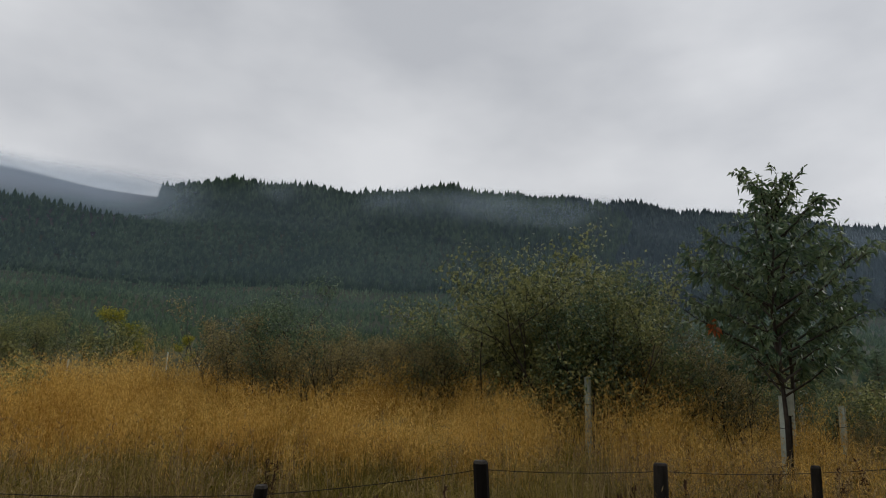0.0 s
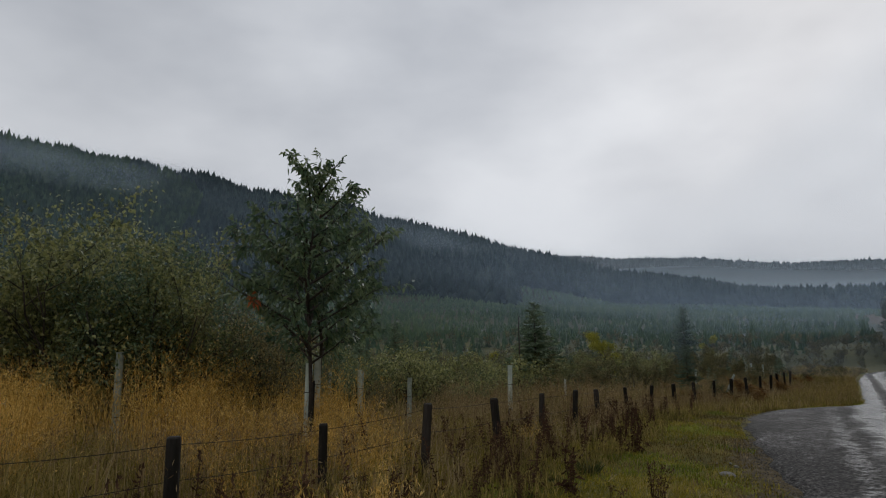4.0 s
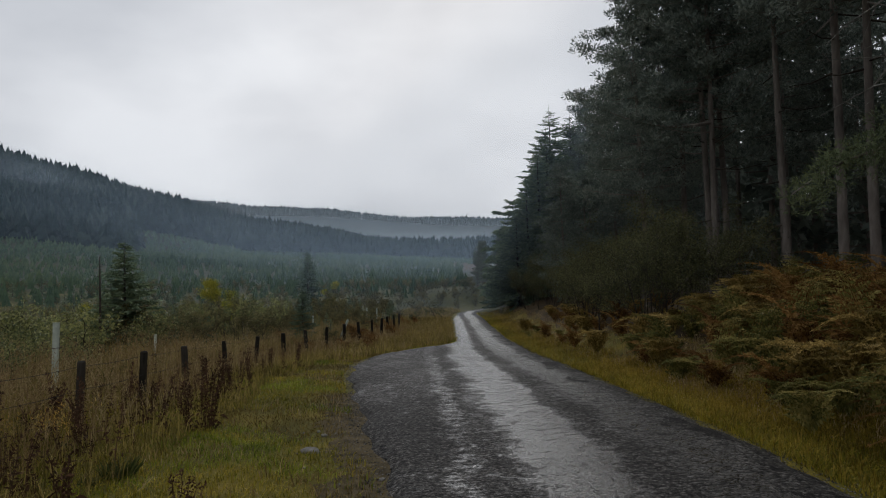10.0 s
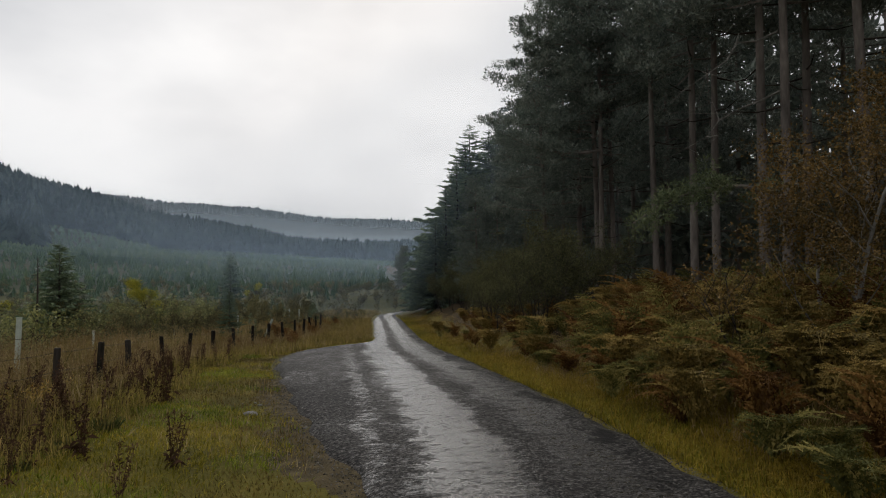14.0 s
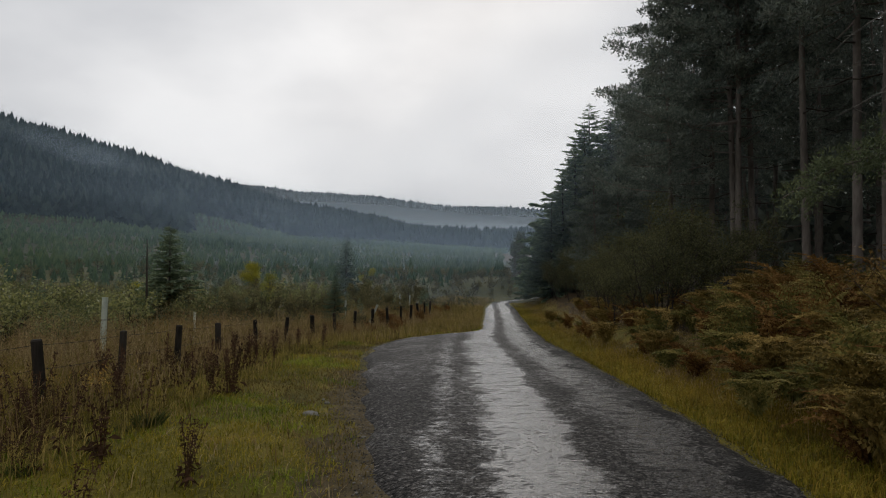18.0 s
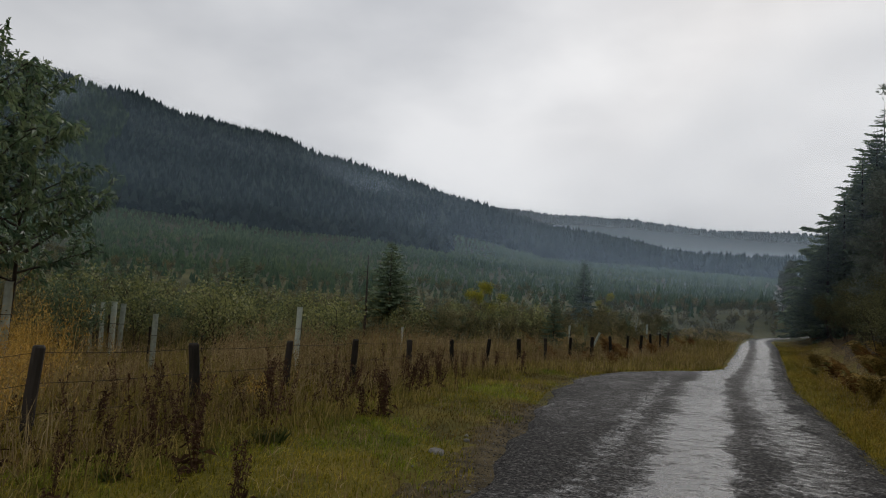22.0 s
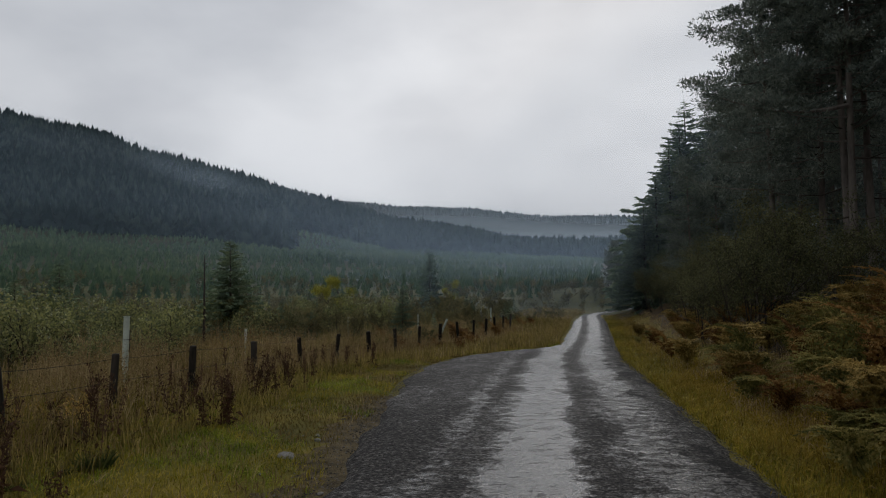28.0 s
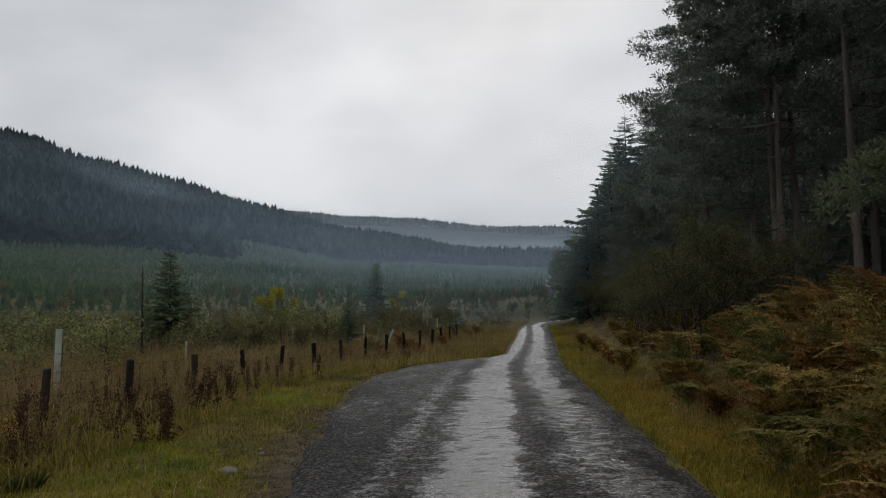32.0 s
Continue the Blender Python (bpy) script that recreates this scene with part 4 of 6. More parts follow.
def cherry(label, height, reach, lean):
    """A young cherry: a leading stem, ascending branches with side twigs, long leaves hanging from them."""
    ob = thing("cherry_tree", label, "tree")
    u = np.linspace(0, 1, 12)
    stem = np.stack([lean * u ** 2 + 0.05 * np.sin(u * 7), 0.04 * np.cos(u * 6) - 0.04, height * 0.98 * u - 0.1 * (1 - u)], -1)
    part("trunk", Geo().add(*tube(stem, 0.034 * (1 - 0.88 * u) + 0.003, 7)), M["twig"], ob, smooth=True)
    g, base, way = Geo(), [], []

    def dress(p, first, step, n_each):
        length = np.linalg.norm(np.diff(p, axis=0), axis=1).sum()
        k = max(3, int(length * (1 - first) / step))
        q = np.repeat(rng.uniform(first, 1.0, k), n_each)
        c = np.stack([np.interp(q, np.linspace(0, 1, len(p)), p[:, i]) for i in range(3)], -1)
        d = p[-1] - p[0]
        d = d / (np.linalg.norm(d) + 1e-9)
        base.append(c + rng.normal(0, 0.018, c.shape))
        way.append(d * 0.55 + sphere_dirs(len(c)) * 0.75 + np.array([0, 0, -0.5]))

    n = 38
    for k in range(n):
        t = 0.33 + 0.64 * (k + rng.random()) / n
        c = np.array([np.interp(t, u, stem[:, i]) for i in range(3)])
        an = k * 2.4 + rng.normal(0, 0.3)
        up = rng.uniform(0.4, 0.85) if t < 0.8 else rng.uniform(0.9, 1.6)
        d = np.array([np.cos(an), np.sin(an), up])
        d /= np.linalg.norm(d)
        L = reach * (0.22 + 1.0 * (1 - t) ** 0.75 * smoothstep(0.26, 0.44, t)) * rng.uniform(0.7, 1.2)
        w = np.linspace(0, 1, 6)
        p = c + d[None] * (L * w)[:, None] + rng.normal(0, 0.02, (6, 3)) * w[:, None]
        p[:, 2] += 0.08 * L * w ** 2 - 0.05 * L * w
        g.add(*tube(p, 0.011 * (1 - 0.8 * w) * (0.5 + L), 4, cap=False))
        dress(p, 0.26, 0.024, 1)
        for j in range(int(2 + L * 4)):
            w0 = rng.uniform(0.25, 0.95)
            c2 = np.array([np.interp(w0, w, p[:, i]) for i in range(3)])
            d2 = d * 0.7 + sphere_dirs(1)[0] * 0.8 + np.array([0, 0, 0.15])
            d2 /= np.linalg.norm(d2)
            p2 = c2 + d2[None] * (L * rng.uniform(0.2, 0.42) * np.linspace(0, 1, 4))[:, None]
            g.add(*tube(p2, [0.005, 0.004, 0.003, 0.002], 3, cap=False))
            dress(p2, 0.12, 0.021, 1)
    dress(stem[-3:], 0.0, 0.02, 2)
    tagged(part("twig_spray", g, M["twig"], ob), kind="stuff")
    base, way = np.concatenate(base), np.concatenate(way)
    m = len(base)
    part("crown", Geo().add(*blades(base, way, rng.uniform(0.08, 0.14, m), rng.uniform(0.034, 0.052, m), 0.2)), M["cherry_leaf"], ob)
    return ob


CHERRY = cherry("young cherry tree with drooping dark green leaves", 4.2, 1.75, 0.1)
place(CHERRY, -5.44, 8.25, (4.3 - land1(-5.44, 8.25)) / 4.2, 20, first=True)
red = np.array([-0.62, -0.55, 2.25]) + rng.normal(0, 0.035, (12, 3))
part("red_leaf_spray", Geo().add(*blades(red, sphere_dirs(12, -0.6), 0.10, 0.05, 0.2)), M["red_leaf"], CHERRY, "spray of orange-red leaves")
CHERRY2 = cherry("slighter young cherry tree growing from a plastic tube", 4.3, 1.55, -0.08)
place(CHERRY2, -6.25, 9.65, (4.5 - land1(-6.25, 9.65)) / 4.3, 120, first=True)

HAZEL = [
    leafy("hazel_bush", "broad olive-green hazel bush behind tall grass", "bush", 3.6, 0.75, "hazel_leaf", 7, 7000, 0.08, 0.05, lop=1.2),
    leafy("birch_sapling", "dull brown-green sapling thinning in autumn", "sapling", 3.2, 0.6, "brown_leaf", 6, 5200, 0.07, 0.04, lop=1.2),
    leafy("willow_bush", "rounded dark green willow bush in the thicket", "bush", 3.4, 0.8, "cherry_leaf", 6, 6000, 0.075, 0.036, lop=1.2),
    leafy("low_shrub", "low olive shrub among rough grass", "shrub", 1.6, 0.9, "hazel_leaf", 5, 1800, 0.075, 0.045),
    leafy("yellow_larch", "yellowing young larch glowing among dark saplings", "tree", 3.0, 0.5, "yellow_leaf", 1, 2200, 0.09, 0.04, 0.1, cone=0.8),
    leafy("dark_shrub", "dark dense shrub below the pine wood", "shrub", 3.2, 0.8, "shrub_leaf", 6, 6500, 0.06, 0.04),
    leafy("scrub_bush", "olive scrub bush far out in the field", "bush", 3.2, 0.8, "scrub_leaf", 4, 4200, 0.075, 0.042, lite=1.5),
    leafy("scrub_willow", "dark green scrub willow far out in the field", "bush", 3.0, 0.8, "scrub_leaf", 4, 4200, 0.075, 0.04, lite=1.5),
    leafy("scrub_birch", "brownish birch scrub far out in the field", "bush", 3.0, 0.7, "shrub_leaf", 4, 4200, 0.075, 0.042, lite=1.5),
]
TALLNESS = (3.6, 3.2, 3.4, 1.6, 3.0, 3.4, 3.2, 3.0, 3.0)
thicket = [
    # kind, azimuth and distance from the start of the walk, height in metres
    (1, 79, 14.0, 2.2), (1, 76, 13.2, 2.6), (2, 73.5, 14.2, 2.7), (1, 71, 13.2, 2.6), (1, 68.5, 13.0, 2.7), (1, 66, 13.6, 2.8), (1, 63.5, 12.8, 2.8), (1, 61, 13.2, 2.9), (2, 58.5, 13.6, 3.2), (0, 56.5, 13.2, 3.2), (0, 52.5, 13.3, 4.0), (0, 49.5, 12.6, 4.3),
    (2, 47.5, 12.8, 4.0), (0, 46.0, 12.6, 3.4), (1, 43.0, 12.9, 3.7), (1, 41.0, 12.4, 3.0), (2, 38.5, 12.8, 3.2), (1, 36.5, 12.0, 2.8), (2, 53, 15.0, 3.7), (1, 66, 16, 3.0), (1, 58, 16.5, 3.4), (2, 33, 14.5, 2.2), (2, 72, 16.5, 2.8), (1, 62, 15.5, 3.0), (2, 44.5, 14, 3.7), (1, 51, 13.5, 3.7), (1, 40, 14, 3.0),
    (1, 66, 9.9, 1.1), (3, 30, 16.5, 1.6), (3, 28, 19, 1.8), (3, 25, 18, 1.5), (3, 23, 21, 1.6), (3, 31, 22, 2.0), (3, 27.5, 24, 2.0), (3, 20.5, 19.0, 1.1), (3, 19, 24, 1.7), (3, 16, 26, 1.8), (3, 14, 23, 1.4),
    (3, 11.5, 27, 1.6), (3, 10, 31, 1.9), (2, 33, 26, 2.2), (0, 29, 30, 2.0), (2, 24, 30, 2.0), (3, 6, 34, 1.9), (3, 35, 19, 1.9), (3, 38, 18, 1.9),
    (1, 57.5, 13.0, 1.7), (1, 55, 12.4, 1.8), (1, 53.4, 12.7, 1.7), (0, 51.4, 12.4, 1.9), (1, 49.6, 12.3, 1.8), (1, 47.6, 12.5, 1.8), (1, 45.4, 12.6, 1.9), (0, 43.4, 12.9, 1.8), (1, 40.6, 12.4, 1.6), (1, 37.8, 12.8, 1.7), (1, 60.5, 13.6, 1.7), (1, 64.5, 13.8, 1.7), (1, 69.5, 14.0, 1.6), (0, 95, 20, 2.1), (0, 91, 22, 2.3), (3, 88, 20.5, 1.8), (4, 86.5, 24, 2.3), (0, 85, 25, 2.0), (4, 82, 26, 1.9), (3, 98, 15, 1.8), (3, 93.5, 13.0, 1.5), (3, 79, 27, 1.5), (3, 76, 27, 1.7), (0, 99, 22, 2.2),
    (4, 9.2, 30.5, 3.1), (4, 9.8, 42, 3.8), (4, 19.5, 36, 2.7), (4, 1.5, 50, 3.0), (0, 12, 29.5, 2.0), (3, 8.2, 28, 2.0),
]
random.seed(21)
used = set()
for k, az, rr, ht in thicket:
    px, py = dot(az, rr, 0.1, 0.1)
    place(HAZEL[k], px, py, ht / TALLNESS[k], random.uniform(0, 360), first=k not in used)
    used.add(k)
for k in range(400):
    az, rr = random.uniform(-8, 54), 20 + 56 * random.random() ** 1.3
    px, py = dot(az, rr)
    if px > road_left(py) - 3.5:
        continue
    k = random.choice((6, 7, 8, 6))
    place(HAZEL[k], px, py, random.uniform(0.45, 0.95) * (1.0 if rr < 48 else 0.85), random.uniform(0, 360), first=k not in used)
    used.add(k)
random.seed(77)
for k in range(64):
    az, rr = random.uniform(6, 47), random.uniform(13.5, 27)
    px, py = dot(az, rr)
    if px > float(np.interp(py, [9, 16, 20, 30], [-5.2, -5.0, -4.6, -2.5])):
        continue
    k = random.choice((0, 2, 3, 3, 1, 3))
    place(HAZEL[k], px, py, random.uniform(1.0, 1.9) / TALLNESS[k], random.uniform(0, 360), first=k not in used)
    used.add(k)
for k in range(110):
    az, rr = random.uniform(-12, 2), random.uniform(46, 92)
    px, py = dot(az, rr)
    if abs(px - 0.5 * float(road_left(min(py, 66)) + road_right(min(py, 66)))) < 3.2 and py < 64:
        continue
    k = random.choice((7, 8, 8))
    place(HAZEL[k], px, py, random.uniform(0.35, 0.75), random.uniform(0, 360), first=k not in used)
    used.add(k)
for px, py, ht in ((6.3, 57, 1.5), (8.0, 60.5, 1.9), (9.8, 63, 2.0), (4.6, 59, 1.6), (6.6, 63, 2.2), (11.6, 65.5, 2.1), (9.6, 67, 2.4), (13.6, 67.0, 2.2), (7.6, 66, 2.0), (3.0, 56, 1.5), (12.0, 69.5, 2.6), (15, 70, 2.4)):
    k = random.choice((6, 7, 8))
    place(HAZEL[k], px, py, ht / TALLNESS[k], random.uniform(0, 360), squash=1.3)
for px, py, sc in ((5.2, 52, 0.5), (3.4, 49, 0.45), (6.6, 55, 0.55), (2.0, 47, 0.5), (0.4, 45, 0.55), (4.4, 55, 0.6), (1.6, 52, 0.6), (-0.6, 49, 0.6), (9.0, 56.5, 0.5), (7.4, 57.6, 0.6), (-1.4, 43.5, 0.5), (10.8, 58.5, 0.6), (12.4, 61, 0.6), (13.5, 59.2, 0.55)):
    if px < road_left(py) - 1.0 or py > 56:
        place(HAZEL[8 if int(py) % 2 else 7], px, py, sc, random.uniform(0, 360))
# a round dark bush and brown shrubs on the bank at the bend
for px, py, ht in ((6.0, 45.5, 1.9), (4.2, 43.5, 1.3), (3.2, 45.0, 1.4), (2.2, 43.2, 1.2), (5.0, 47.5, 1.5), (1.0, 42.0, 1.3), (-0.3, 40.4, 1.2)):
    place(HAZEL[8], px, py, ht / TALLNESS[8], random.uniform(0, 360), squash=1.3)
# shrubs at the foot of the wood
for px, py, sc in [(8.7, 20.0, 0.95), (9.6, 22.5, 1.05), (8.9, 25.5, 0.8), (9.8, 28.5, 0.95), (10.6, 32.0, 0.9), (11.2, 36.0, 0.9), (11.6, 40.5, 0.85), (12.0, 45.0, 0.9), (12.8, 50.0, 0.95), (13.6, 54.0, 0.9), (14.6, 58.5, 1.0), (9.3, 18.2, 0.6), (12.8, 42.5, 1.1), (11.0, 29.8, 1.2)]:
    place(HAZEL[5], px, py, sc, random.uniform(0, 360), first=5 not in used)
    used.add(5)

for px, py, ht in ((7.3, 16.8, 2.6), (8.1, 18.6, 3.0), (8.8, 15.9, 2.4), (7.6, 20.5, 2.4), (8.2, 23.4, 2.6)):
    place(HAZEL[5], px, py, ht / 3.2, random.uniform(0, 360))
OAK = leafy("oak_tree", "crooked small oak with rust-brown leaves", "tree", 4.1, 0.8, "oak_leaf", 3, 10500, 0.058, 0.036, 0.15, bark="pale_twig", droop=0.2, lop=0.9)
place(OAK, 7.0, 6.75, 0.84, 75, first=True)
OAK2 = leafy("oak_sapling", "leaning oak sapling with browning leaves", "tree", 3.6, 0.9, "oak_leaf", 4, 6500, 0.058, 0.036, 0.2, droop=0.2)
place(OAK2, 8.9, 7.6, 0.85, 200, first=True)
place(OAK2, 8.2, 5.6, 0.95, 20)
BARE = leafy("bare_bush", "half-bare crooked bush with dark limbs", "bush", 1.9, 1.0, "oak_leaf", 3, 700, 0.055, 0.035, 0.3, droop=0.2, limb=1.2)
place(BARE, 6.6, 8.3, 1.0, 30, first=True)


# ---- fence ----
def build_fence():
    ob = thing("wire_fence", "post-and-wire stock fence of dark wet posts", "fence")
    line = [(-6.0, -7.0), (-5.75, -4.8), (-5.4, -2.6), (-5.05, -0.4), (-4.7, 1.2), (-4.26, 2.82), (-3.94, 4.31), (-3.8, 6.2), (-3.29, 7.6), (-3.03, 9.59), (-2.83, 11.23), (-2.68, 13.09), (-2.77, 16.0), (-2.35, 17.7), (-1.95, 19.4), (-1.45, 21.1), (-0.95, 22.7), (-0.45, 24.3), (0.1, 25.9), (0.65, 27.5), (1.15, 29.2), (1.6, 31.0), (2.0, 33.0), (2.4, 35.0), (2.75, 37.0)]
    tops = []
    for k, (px, py) in enumerate(line):
        z0 = land1(px, py)
        h = float(np.interp(py, [-7, -0.4, 1.2, 2.8, 4.3, 6.2, 7.6, 9.6, 11.2, 13.1, 16, 22, 37], [1.0, 0.88, 0.82, 0.96, 0.90, 0.82, 0.92, 0.85, 0.81, 0.76, 0.59, 0.45, 0.32])) - z0
        lean = (0.05 * math.sin(k * 1.9), 0.05 * math.cos(k * 3.1))
        r0 = 0.055 + 0.008 * math.sin(k * 4.3)
        v, f = tube([[px, py, z0 - 0.3], [px + lean[0] * 0.4, py + lean[1] * 0.4, z0 + h * 0.5], [px + lean[0], py + lean[1], z0 + h - 0.015]], [r0, r0, r0 * 0.97], 9, cap=False)
        part("post", Geo().add(v, f), M["post_wood"], ob)
        c = np.array([px + lean[0], py + lean[1], z0 + h])
        v, f = tube([c - [0, 0, 0.016], c + [0, 0, 0.004]], [r0 * 0.97, r0 * 0.8], 9)
        part("post_top", Geo().add(v, f), M["post_end"], ob, "pale sawn post top")
        tops.append((px + lean[0], py + lean[1], z0, h))
    for down in (0.06, 0.34, 0.62):
        pts = []
        for k in range(len(tops) - 1):
            a_, b_ = tops[k], tops[k + 1]
            for t in np.linspace(0, 1, 6)[: 5 if k < len(tops) - 2 else 6]:
                sag = -0.02 * 4 * t * (1 - t)
                pts.append([a_[0] + (b_[0] - a_[0]) * t, a_[1] + (b_[1] - a_[1]) * t, (a_[2] + a_[3]) * (1 - t) + (b_[2] + b_[3]) * t - down + sag])
        part("wire", Geo().add(*tube(pts, 0.0028, 4)), M["wire"], ob)
    return ob


build_fence()


# ---- tree tubes ----
def tube_guard(height):
    ob = thing("tree_tube", "milky plastic tree tube tied to a stake", "tree guard", "tree tubes in the planted field")
    an = np.linspace(0, 2 * np.pi, 15)[:-1]
    g = Geo()
    n = len(an)
    rings = []
    for rr, zz in ((0.045, 0.0), (0.045, height * 0.5), (0.044, height - 0.02), (0.05, height), (0.046, height), (0.041, height - 0.03), (0.041, 0.1)):
        rings.append(np.stack([rr * np.cos(an), rr * np.sin(an), np.full(n, zz)], -1))
    v = np.concatenate(rings)
    i, j = np.meshgrid(np.arange(len(rings) - 1), np.arange(n), indexing="ij")
    q, q2 = i * n + j, i * n + (j + 1) % n
    g.add(v, np.concatenate([np.stack([q, q2, q2 + n], -1).reshape(-1, 3), np.stack([q, q2 + n, q + n], -1).reshape(-1, 3)]))
    part("tube", g, M["tube"], ob)
    part("stake", Geo().add(*tube([[0.075, 0, -0.25], [0.075, 0, height * 0.82]], 0.016, 4)), M["post_wood"], ob)
    for zz in (0.35, 0.7):
        c = np.linspace(0, 2 * np.pi, 13)
        part("tie", Geo().add(*tube(np.stack([0.03 + 0.075 * np.cos(c), 0.06 * np.sin(c), np.full(13, height * zz)], -1), 0.004, 4)), M["twig"], ob)
    return ob


TUBE = tube_guard(1.2)
# standing places and the height of each tube's rim
tubes = [(-5.46, 8.27, 1.38), (-6.25, 9.65, 1.25), (-8.47, 7.62, 1.36), (-4.22, 13.85, 1.03), (-4.34, 19.51, 0.53), (-5.49, 11.6, 0.88), (-6.93, 12.22, 0.98), (-7.15, 12.6, 0.94)]
spots = [(t[0], t[1]) for t in tubes] + [dot(az, rr, 0.1, 0.1) for az, rr in [(90.2, 20), (84.2, 26), (80.8, 24), (77.4, 27), (83.2, 29), (91.8, 17)]]
spots += [dot(az, rr) for az, rr in [(46.1, 14), (45.4, 14.8), (12.7, 25.5), (12.3, 27), (6.7, 28), (5.2, 24.5), (1.2, 38), (0.4, 37.5)]]
random.seed(31)
for k, (px, py) in enumerate(spots):
    top = tubes[k][2] if k < len(tubes) else land1(px, py) + (0.62 if k < 14 else 0.95)
    place(TUBE, px, py, max(0.45, (top - land1(px, py) + 0.05) / 1.2), random.uniform(0, 360), first=k == 0, tilt=24 if k == 19 else random.uniform(-2, 2))


# ---- bracken on the bank ----
def bracken(label, key, fronds=6, size=1.25):
    ob = thing("bracken", label, "fern", "bracken on the bank")
    for k in range(fronds):
        an = 3.6 + (k - (fronds - 1) / 2) * 3.6 / fronds + rng.normal(0, 0.25)
        L = size * rng.uniform(0.7, 1.15)
        s_ = np.linspace(0, 1, 12)
        o = np.array([np.cos(an), np.sin(an), 0])
        arch = rng.uniform(0.25, 0.6)
        p = o[None] * (L * (0.08 * s_ + arch * s_ ** 3.0))[:, None]
        p[:, 2] = L * (1.0 * s_ - rng.uniform(0.3, 0.62) * s_ ** 3.6) - 0.05
        g = Geo().add(*tube(p, 0.006 * (1 - 0.7 * s_) + 0.001, 4))
        side = np.array([-np.sin(an), np.cos(an), 0])
        b0, w0, l0, wd = [], [], [], []
        for q in range(12):
            t = 0.28 + 0.70 * q / 11
            c = np.array([np.interp(t, s_, p[:, i]) for i in range(3)])
            fwd = np.array([np.interp(min(1, t + 0.05), s_, p[:, i]) for i in range(3)]) - c
            fwd /= np.linalg.norm(fwd) + 1e-9
            pl = L * 0.23 * ((1 - t) / 0.72) ** 0.8 + 0.03
            for sg in (-1, 1):
                d = side * sg + fwd * 0.45 + np.array([0, 0, 0.05]) + rng.normal(0, 0.10, 3)
                d /= np.linalg.norm(d)
                m = 6
                for w in range(m):
                    u = (w + 0.5) / m
                    cc = c + d * pl * u
                    for s2 in (-1, 1):
                        b0.append(cc)
                        w0.append(d * 0.35 + fwd * s2 + rng.normal(0, 0.1, 3))
                        l0.append(pl * 0.30 * (1.15 - u))
                        wd.append(pl * 0.15)
                b0.append(c + d * pl * 0.8)
                w0.append(d)
                l0.append(pl * 0.3)
                wd.append(pl * 0.11)
        g.add(*blades(np.array(b0), np.array(w0), np.array(l0), np.array(wd), 0.12))
        part("frond", g, M[key], ob)
    return ob


FERNS = [bracken("green bracken turning yellow on the bank", "fern_green", 6, 1.5), bracken("rust-brown bracken dying back on the bank", "fern_rust", 6, 1.5), bracken("tangled yellow-brown bracken below the pines", "fern_gold", 7, 1.4), bracken("short rusty bracken at the verge's edge", "fern_rust", 5, 0.85), bracken("short green bracken leaning out of the bank", "fern_green", 5, 0.95)]
random.seed(41)
used = set()
yy = 1.0
while yy < 34:
    for d0 in np.arange(0.85 if yy < 9 else 1.2, 6.6, 0.54):
        py = yy + random.uniform(-0.4, 0.4)
        px = float(road_right(py)) + d0 + random.uniform(-0.35, 0.35)
        if random.random() < (0.06 if d0 < 5 else 0.5) or (py > 18 and d0 > 4.2) or (py > 16 and random.random() < 0.4):
            continue
        rust = 0.5 + 0.5 * math.sin(px * 0.9 + 1.1) * math.cos(py * 0.55)
        k = random.choice((1, 1, 2)) if rust > 0.62 else random.choice((0, 2, 2, 0, 1))
        if d0 < 1.3:
            k = random.choice((3, 4, 4, 2))
        elif d0 < 3.0 and k == 1 and random.random() < 0.6:
            k = 0
        elif d0 > 3.0 and random.random() < 0.6:
            k = random.choice((1, 2, 2, 0))
        if py > 16:
            k = random.choice((1, 2, 4, 3, 2))
        place(FERNS[k], px, py, random.uniform(0.8, 1.15) * (1 if py < 16 else 0.72), random.uniform(-45, 45), first=k not in used, tilt=random.uniform(-8, 8))
        used.add(k)
    yy += 0.68 if yy < 16 else 1.1

for _ in range(70):
    py = random.uniform(1.5, 12)
    px = float(road_right(py)) + random.uniform(1.1, 5.5)
    k = random.choice((0, 1, 2, 4)) if px > road_right(py) + 1.9 else random.choice((4, 4, 3))
    place(FERNS[k], px, py, random.uniform(0.75, 1.1), random.uniform(-60, 60), first=k not in used, tilt=random.uniform(-14, 14))
    used.add(k)

for _ in range(46):
    py = random.uniform(24, 44)
    px = float(np.interp(py, [24, 29, 37, 44], [-0.6, 1.1, 2.8, 4.0])) + random.gauss(-0.6, 1.0)
    if px < road_left(py) - 1.6:
        place(FERNS[random.choice((1, 3, 3))], px, py, random.uniform(0.5, 0.85), random.uniform(-45, 45), tilt=random.uniform(-8, 8))


